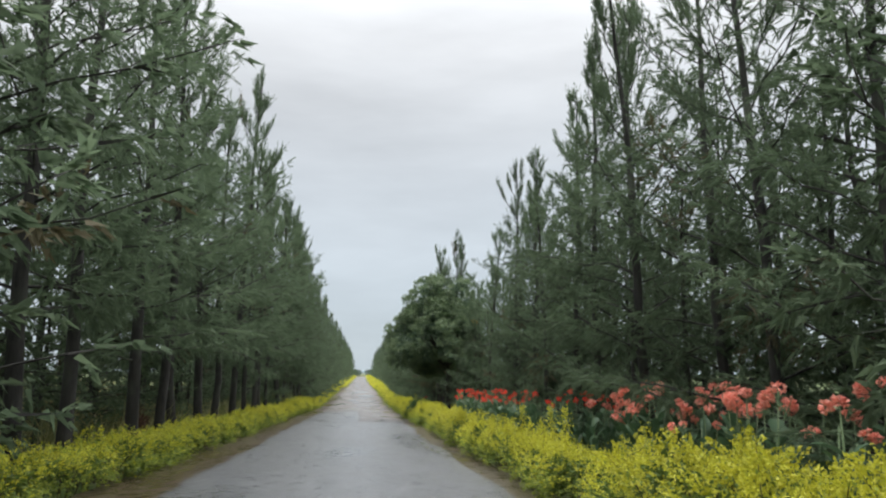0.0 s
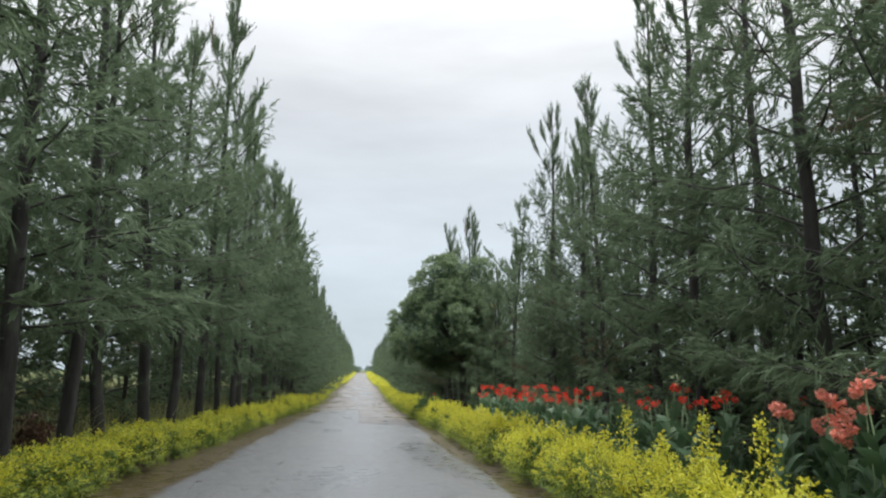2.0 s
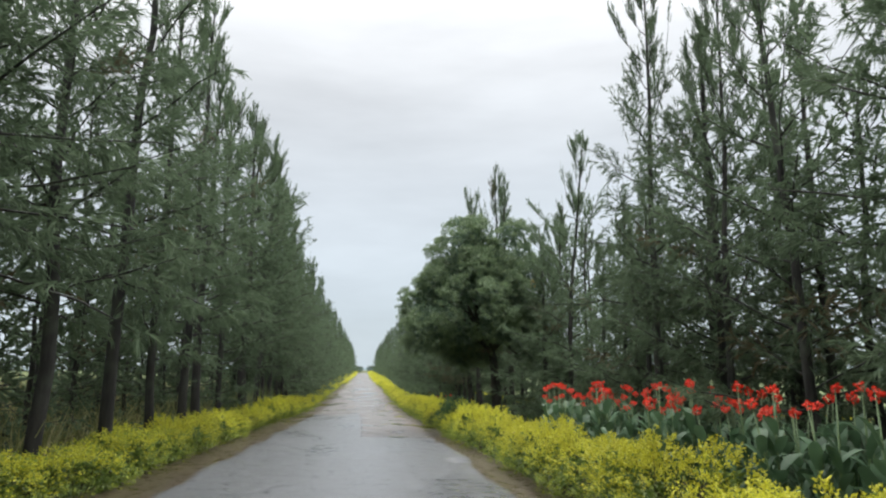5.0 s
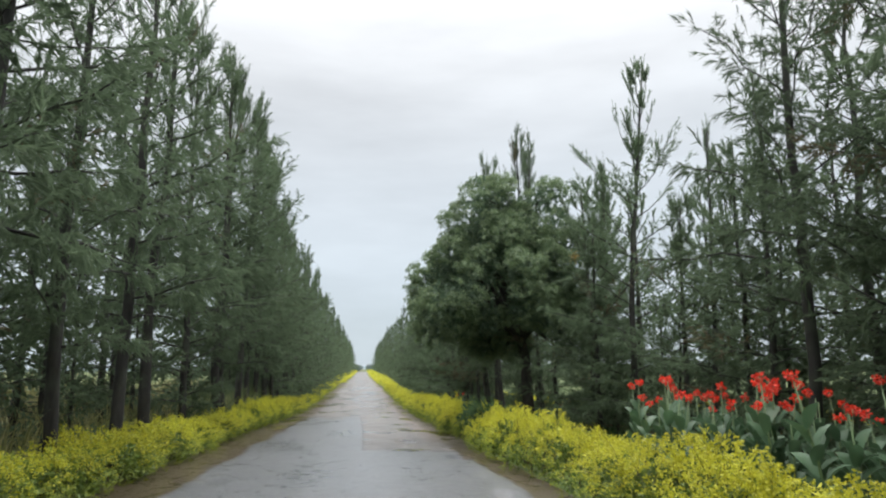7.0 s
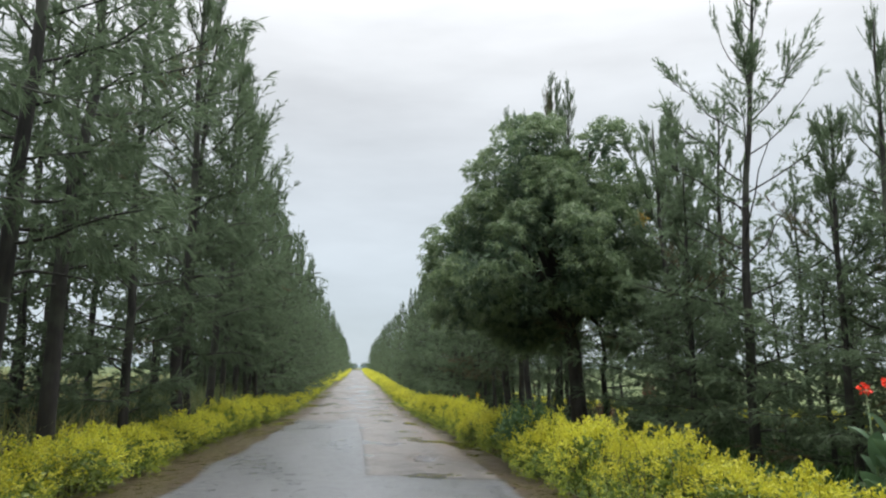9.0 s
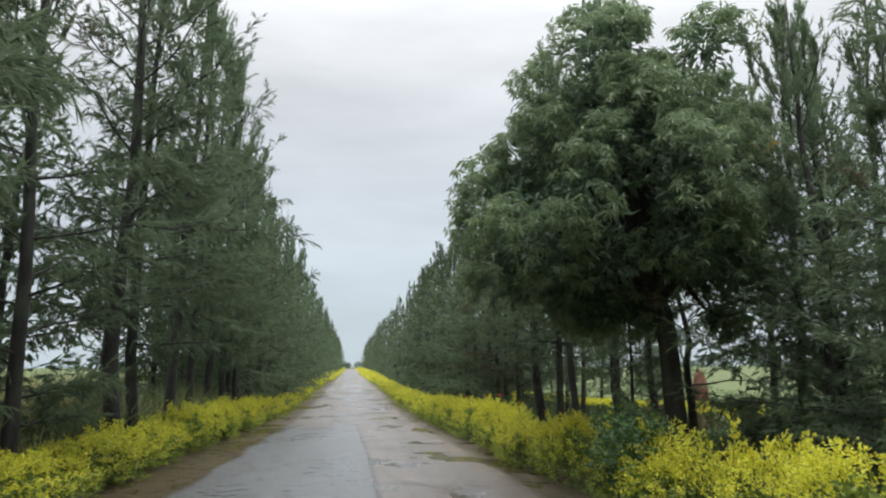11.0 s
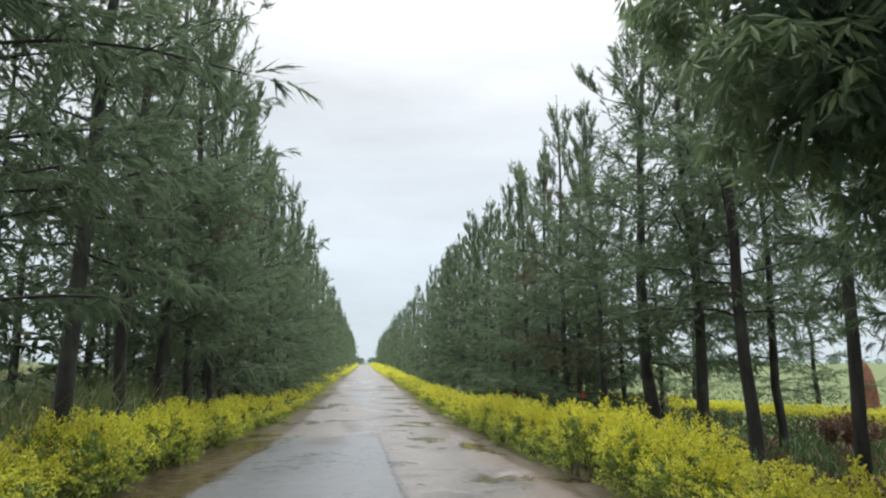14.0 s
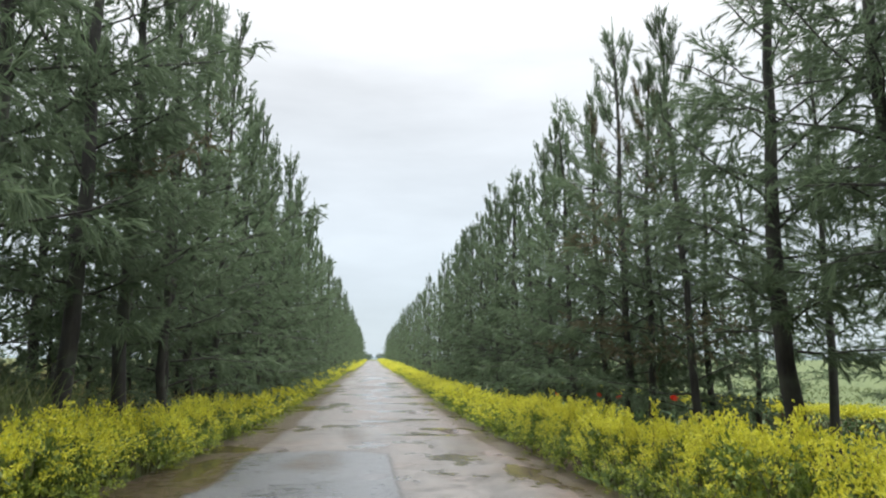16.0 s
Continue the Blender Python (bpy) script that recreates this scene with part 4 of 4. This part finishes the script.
hedge_row("g", H_GREENER, "clipped yellow-green leafy hedge shrub beside the muddy verge", "golden hedge on the muddy side", -4.06, 7.0, 26, 0.94, 0.11, (0.70, 0.92), 0.88)
hedge_row("l", H_LEFT, GOLD, "golden hedge on the muddy side", -4.06, 26.3, 40, 0.94, 0.11, (0.70, 0.95), 0.88)
hedge_row("l", H_LEFT, GOLD, "golden hedge on the muddy side", -4.06, 40.4, 52, 0.94, 0.11, (0.9, 1.2), 0.88)
hedge_row("m", H_MID, GOLD, "golden hedge on the flower side", 2.9, 52.9, 110, 1.42, 0.06, (0.72, 0.92), 0.9)
hedge_row("m", H_MID, GOLD, "golden hedge on the muddy side", -4.08, 52.9, 110, 1.42, 0.06, (0.66, 0.84), 0.9)
hedge_row("f", H_FAR, GOLD, "golden hedge on the flower side", 2.98, 112, 322, 3.9, 0.06, (0.55, 0.75))
hedge_row("f", H_FAR, GOLD, "golden hedge on the muddy side", -4.1, 112, 322, 3.9, 0.06, (0.5, 0.7))
hedge_row("b", H_FIELD, "flat-topped golden hedge shrub with dark sides beside the field", "hedge along the field", 9.1, 24, 80, 1.42, 0.04, (0.94, 1.0), 0.9)

dark_shrub = shrub_thing(hedge_shrub(77, 1.0, 1.15, 0.95, 3400, 0.05, 16, 0.04, (SHRUB_LEAF, GREEN_LEAF)), "rounded dark green shrub growing out of the hedge", "", "dark_green_shrub", "shrub")
dark_shrub.scale = (1.0, 1.05, 0.98)
dark_shrub.location = (2.75, 32.25, ground_height(2.75, 32.25))

# ---- cannas ----
def paddle_leaf(rng, base, az, long, wide, rise):
    """A broad canna leaf, arching outwards, with a folded midrib."""
    n = 6
    out = np.array([math.cos(az), math.sin(az), 0])
    side = np.array([-math.sin(az), math.cos(az), 0])
    v, f = [], []
    for i in range(n):
        s = i / (n - 1)
        c = base + out * (s * long * math.cos(rise)) + np.array([0, 0, s * long * math.sin(rise) - 0.38 * long * s * s])
        w = wide * 0.5 * max(0.02, math.sin(math.pi * min(1, 0.08 + 0.92 * s) ** 0.8)) * (1.0 + 0.06 * rng.normal())
        up = np.array([0, 0, w * 0.45])
        v += [c - side * w + up, c, c + side * w + up]
        if i:
            k = 3 * i
            f += [(k - 3, k - 2, k + 1, k), (k - 2, k - 1, k + 2, k + 1)]
    return v, f


def canna(seed, tall, petal, label, group, blooms=1, bloom_size=1.0):
    rng = np.random.default_rng(seed)
    t = thing("canna_plant", label, "flower", group)
    bend = rng.normal(0, 0.06, 2)
    top = np.array([bend[0], bend[1], tall * 0.93])
    stem = tube([(0, 0, -0.05), (bend[0] * 0.3, bend[1] * 0.3, tall * 0.5), tuple(top)], [0.014, 0.011, 0.006], 6)
    part("stem", mesh_of("stem", *stem, STALK, smooth=True), t)
    for i in range(11):
        s = 0.06 + 0.64 * i / 11
        base = np.array([bend[0] * s, bend[1] * s, tall * s])
        v, f = paddle_leaf(rng, base, i * 2.4 + rng.normal(0, 0.4), rng.uniform(0.30, 0.48), rng.uniform(0.10, 0.15), radians(rng.uniform(45, 75)))
        part("leaf", mesh_of("leaf", v, f, CANNA_LEAF, smooth=True), t)
    for k in range(blooms):
        c = top + (np.zeros(3) if k == 0 else np.array([rng.normal(0, 0.10), rng.normal(0, 0.10), rng.uniform(-0.09, -0.03)]))
        m = 30
        d = unit(rng.normal(size=(m, 3)) * np.array([1, 1, 0.8]) + np.array([0, 0, 0.25]))
        b = c + d * rng.uniform(0.01, 0.045, (m, 1))
        ln = rng.uniform(0.04, 0.062, m) * bloom_size
        v, f = leaves(b, unit(d + rng.normal(0, 0.5, (m, 3)) + np.array([0, 0, -0.1])), ln, ln * 1.15, rng, 0.3)
        part("flower", mesh_of("flower", v, f.tolist(), petal), t)
    return t


PLANTED = set()


def bed(seed, kinds, places, tall):
    r = random.Random(seed)
    for x, y in places:
        k = r.randrange(len(kinds))
        ob = copy_thing(kinds[k], Matrix()) if kinds[k].name in PLANTED else kinds[k]
        PLANTED.add(kinds[k].name)
        s = r.uniform(*tall)
        ob.location = (x, y, ground_height(x, y) - 0.02)
        ob.rotation_euler = (r.uniform(-0.07, 0.07), r.uniform(-0.07, 0.07), r.uniform(0, 6.28))
        ob.scale = (s, s, s)


cr_ = random.Random(21)
CORAL = [canna(100 + i, 1.45, CORAL_PETAL, "canna with broad grey-green leaves and a coral-pink flower head", "coral cannas behind the hedge", 2 + i % 2, 0.85) for i in range(4)]
RED = [canna(110 + i, 1.4, RED_PETAL, "canna with broad green leaves and a bright red flower head", "red cannas behind the hedge", 1 + (i == 3), 0.6) for i in range(4)]
bed(1, CORAL, [(cr_.uniform(3.6, 4.7), 4.0 + 0.16 * i + cr_.uniform(-0.2, 0.2)) for i in range(46)], (0.74, 1.15))
bed(2, RED, [(cr_.uniform(3.6, 5.2), 11.2 + 0.235 * i + cr_.uniform(-0.3, 0.3)) for i in range(61)], (0.8, 1.1))
bed(5, RED, [(cr_.uniform(3.4, 4.7), 17.5 + 0.17 * i + cr_.uniform(-0.25, 0.25)) for i in range(46)], (0.85, 1.1))
GREEN = [canna(130 + i, 1.25, RED_PETAL, "leafy canna with broad green leaves and no open flower", "leafy cannas behind the hedge", 0) for i in range(3)]
bed(7, GREEN, [(cr_.uniform(3.5, 5.4), 4.0 + 0.2 * i + cr_.uniform(-0.3, 0.3)) for i in range(106)], (0.8, 1.08))
bed(3, [canna(120, 1.3, RED_PETAL, "lone red canna standing between the hedges", "red cannas behind the hedge", 1)], [(4.6, 50.0), (4.9, 52.2), (4.5, 47.2), (4.7, 55.0), (4.6, 61.0)], (0.72, 0.9))


# ---- tall grass and litter under the trees ----
def grass_patch(name, label, seed, n, xs, ys, tall, width, mat, field=False):
    rng = np.random.default_rng(seed)
    cx, cy = rng.uniform(*xs, n), rng.uniform(*ys, n)
    if not field:
        cl = rng.integers(0, max(4, n // 26), n)
        ccx, ccy = rng.uniform(*xs, cl.max() + 1), rng.uniform(*ys, cl.max() + 1)
        cx, cy = ccx[cl] + rng.normal(0, 0.13, n), ccy[cl] + rng.normal(0, 0.13, n)
    b = np.column_stack([cx, cy, [ground_height(a, c) - 0.02 for a, c in zip(cx, cy)]])
    h = rng.uniform(*tall, n)
    way = unit(np.column_stack([rng.normal(0, 0.28, n), rng.normal(0, 0.28, n), np.ones(n)]))
    side = unit(np.column_stack([rng.normal(size=n), rng.normal(size=n), np.zeros(n)])) * (width * 0.5)
    mid = b + way * (h * 0.6)[:, None]
    tip = b + way * h[:, None] + np.column_stack([rng.normal(0, 0.16, n) * h, rng.normal(0, 0.16, n) * h, -0.1 * h])
    v = np.stack([b - side, b + side, mid + side * 0.8, mid - side * 0.8, tip], 1).reshape(-1, 3)
    k = np.arange(n)[:, None] * 5
    f = (k + np.array([[0, 1, 2, 3]])).tolist() + (k + np.array([[3, 2, 4]])).tolist()
    return tagged(new(name, mesh_of(name, v, f, mat)), label, "grass", kind="stuff")


grass_patch("tall_grass", "tall straw-green grass under the trees", 3, 9000, (-7.6, -4.9), (9, 66), (0.5, 1.5), 0.022, REED)
grass_patch("reeds", "dense tall green reeds beyond the trees", 4, 12000, (-11.5, -8.6), (8, 75), (1.2, 2.6), 0.04, REED)
grass_patch("undergrowth", "low dark green undergrowth behind the hedge", 5, 12000, (3.6, 8.6), (5, 62), (0.15, 0.6), 0.03, SHRUB_LEAF)
grass_patch("field_crop", "pale green crop standing in the open field", 6, 13000, (9.8, 34.0), (14, 95), (0.08, 0.2), 0.06, GRASS, True)

grass_patch("weeds", "rank dark green weeds between the trees and the field hedge", 8, 13000, (6.2, 8.6), (5, 38), (0.25, 0.75), 0.02, SHRUB_LEAF)
grass_patch("weeds", "low dark green weeds between the trees and the field hedge", 18, 5000, (5.6, 8.6), (38, 56), (0.12, 0.34), 0.02, SHRUB_LEAF)
grass_patch("green_reeds", "clump of tall arching green reeds beside the trees", 11, 1500, (-6.0, -4.6), (42.5, 46.8), (0.9, 1.9), 0.03, LUSH)
grass_patch("green_reeds", "clump of tall arching green reeds beside the trees", 12, 1200, (-6.2, -4.7), (37.0, 41.0), (0.8, 1.7), 0.03, LUSH)
grass_patch("withered_plants", "low reddish-brown withered plants under the trees", 13, 6000, (3.7, 8.5), (33.5, 46.0), (0.12, 0.42), 0.05, WITHERED)


def dry_bush(x, y, tall, seed):
    """A withered bush, twigs and curled leaves."""
    rng = np.random.default_rng(seed)
    b = thing("dry_bush", "withered reddish-brown bush behind the hedge", "bush")
    stems, pts = [], []
    for i in range(16):
        tip = np.array([rng.normal(0, 0.16), rng.normal(0, 0.16), tall * rng.uniform(0.7, 1.0)])
        stems.append(tube([(0, 0, -0.05), tuple(tip * np.array([0.4, 0.4, 0.5])), tuple(tip)], [0.012, 0.008, 0.003], 3))
        k = rng.uniform(0.35, 1.0, (40, 1))
        pts.append(tip * k + rng.normal(0, 0.05, (40, 3)))
    p = np.concatenate(pts)
    ln = rng.uniform(0.05, 0.11, len(p))
    v, f = leaves(p, unit(rng.normal(size=p.shape) + np.array([0, 0, 0.4])), ln, ln * 0.4, rng)
    part("stem", mesh_of("stem", *joined(stems), TWIG), b)
    part("foliage", mesh_of("foliage", v, f.tolist(), WITHERED), b)
    b.location = (x, y, ground_height(x, y))


def termite_mound(x, y, tall, seed):
    """A column of red earth with ridged, crumbling sides."""
    rng = np.random.default_rng(seed)
    sides, rings, v, f = 28, 16, [], []
    for j in range(rings + 1):
        s = j / rings
        r = tall * (0.18 - 0.05 * s) * math.sqrt(max(0.0, 1 - s ** 5)) * (1 + 0.5 * (1 - s) ** 4)
        for i in range(sides):
            a = 2 * math.pi * i / sides
            q = r * (1 + 0.22 * noise.noise(Vector((math.cos(a) * 1.8, math.sin(a) * 1.8, s * 1.1 + seed))) + 0.10 * noise.noise(Vector((math.cos(a) * 5, math.sin(a) * 5, s * 5))))
            v.append((q * math.cos(a) + 0.06 * s, q * math.sin(a), tall * s + 0.05 * tall * noise.noise(Vector((math.cos(a) * 2, math.sin(a) * 2, 7))) * s - 0.04))
            if j:
                k, e = (j - 1) * sides, (i + 1) % sides
                f.append((k + i, k + e, k + sides + e, k + sides + i))
    f.append(tuple(range(rings * sides, (rings + 1) * sides)))
    ob = tagged(new("termite_mound", mesh_of("termite_mound", v, f, RED_EARTH, smooth=True)), "reddish-brown ridged earth termite mound in the field", "mound")
    ob.location = (x, y, ground_height(x, y))


red_earth = Nodes("red_earth", 0.9, 0.2)
red_grain = red_earth.noise(7.0, 6.0, 0.65)
RED_EARTH = red_earth.color(red_earth.mix(red_earth.maprange(red_earth.noise(1.6, 3.0), 0.4, 0.65, 0, 0.6), red_earth.ramp(red_grain, (0.3, (0.10, 0.045, 0.03)), (0.7, (0.24, 0.12, 0.08))), (0.15, 0.10, 0.075))).bump(red_grain, 0.9, 0.05).mat
termite_mound(11.5, 47.05, 1.9, 3)
dry_bush(8.3, 43.4, 0.9, 5)
dry_bush(8.2, 42.9, 0.8, 6)
dry_bush(8.4, 44.2, 0.75, 7)
dry_bush(-4.95, 15.6, 1.0, 1)
dry_bush(-5.0, 16.1, 0.85, 2)
# ---- distance ----
def ridge(name, y, x0, x1, tall, seed, mat):
    v, f = [], []
    n = 160
    for i in range(n):
        x = x0 + (x1 - x0) * i / (n - 1)
        h = tall * (0.55 + 0.45 * noise.noise(Vector((x * 0.0016, seed, 0)))) + tall * 0.06 * noise.noise(Vector((x * 0.02, seed, 4)))
        v += [(x, y, -3.0), (x, y + 60, max(0.5, h))]
        if i:
            k = 2 * i
            f.append((k - 2, k, k + 1, k - 1))
    return tagged(new(name, mesh_of(name, v, f, mat, smooth=True)), "low hazy blue-green hills on the horizon", "hills", kind="structure")


hill = Nodes("hazy_hills", 0.95, 0.1)
hill.color(hill.ramp(hill.noise(0.01, 4.0), (0.3, (0.16, 0.21, 0.24)), (0.7, (0.22, 0.27, 0.30))))
ridge("backdrop", 3600, -3500, 3500, 24, 2.0, hill.mat)


def far_wood(name, places, seed, label):
    """A far belt of trees, too small to count."""
    rng = np.random.default_rng(seed)
    vs, fs, n = [], [], 0
    for x, y, h in places:
        m = 260
        d = unit(rng.normal(size=(m, 3)))
        p = np.array([x, y, ground_height(x, y) + h * 0.55]) + d * np.array([h * 0.6, h * 0.6, h * 0.48]) * rng.uniform(0.5, 1.05, (m, 1))
        ln = rng.uniform(0.1, 0.2, m) * h
        v, f = leaves(p, unit(d + rng.normal(0, 0.6, (m, 3))), ln, ln * 0.7, rng)
        vs.append(v)
        fs += (f + n).tolist()
        n += len(v)
    return tagged(new(name, mesh_of(name, np.concatenate(vs), fs, FAR_LEAF)), label, "trees", kind="stuff")


wr = random.Random(31)
far_wood("far_woods", [(wr.uniform(60, 420), wr.uniform(330, 520), wr.uniform(3, 6)) for i in range(60)] + [(wr.uniform(-400, -60), wr.uniform(250, 450), wr.uniform(3, 6)) for i in range(50)] + [(wr.uniform(-14, 16), wr.uniform(420, 470), wr.uniform(3.0, 4.2)) for i in range(9)], 9, "far belt of trees at the edge of the fields")
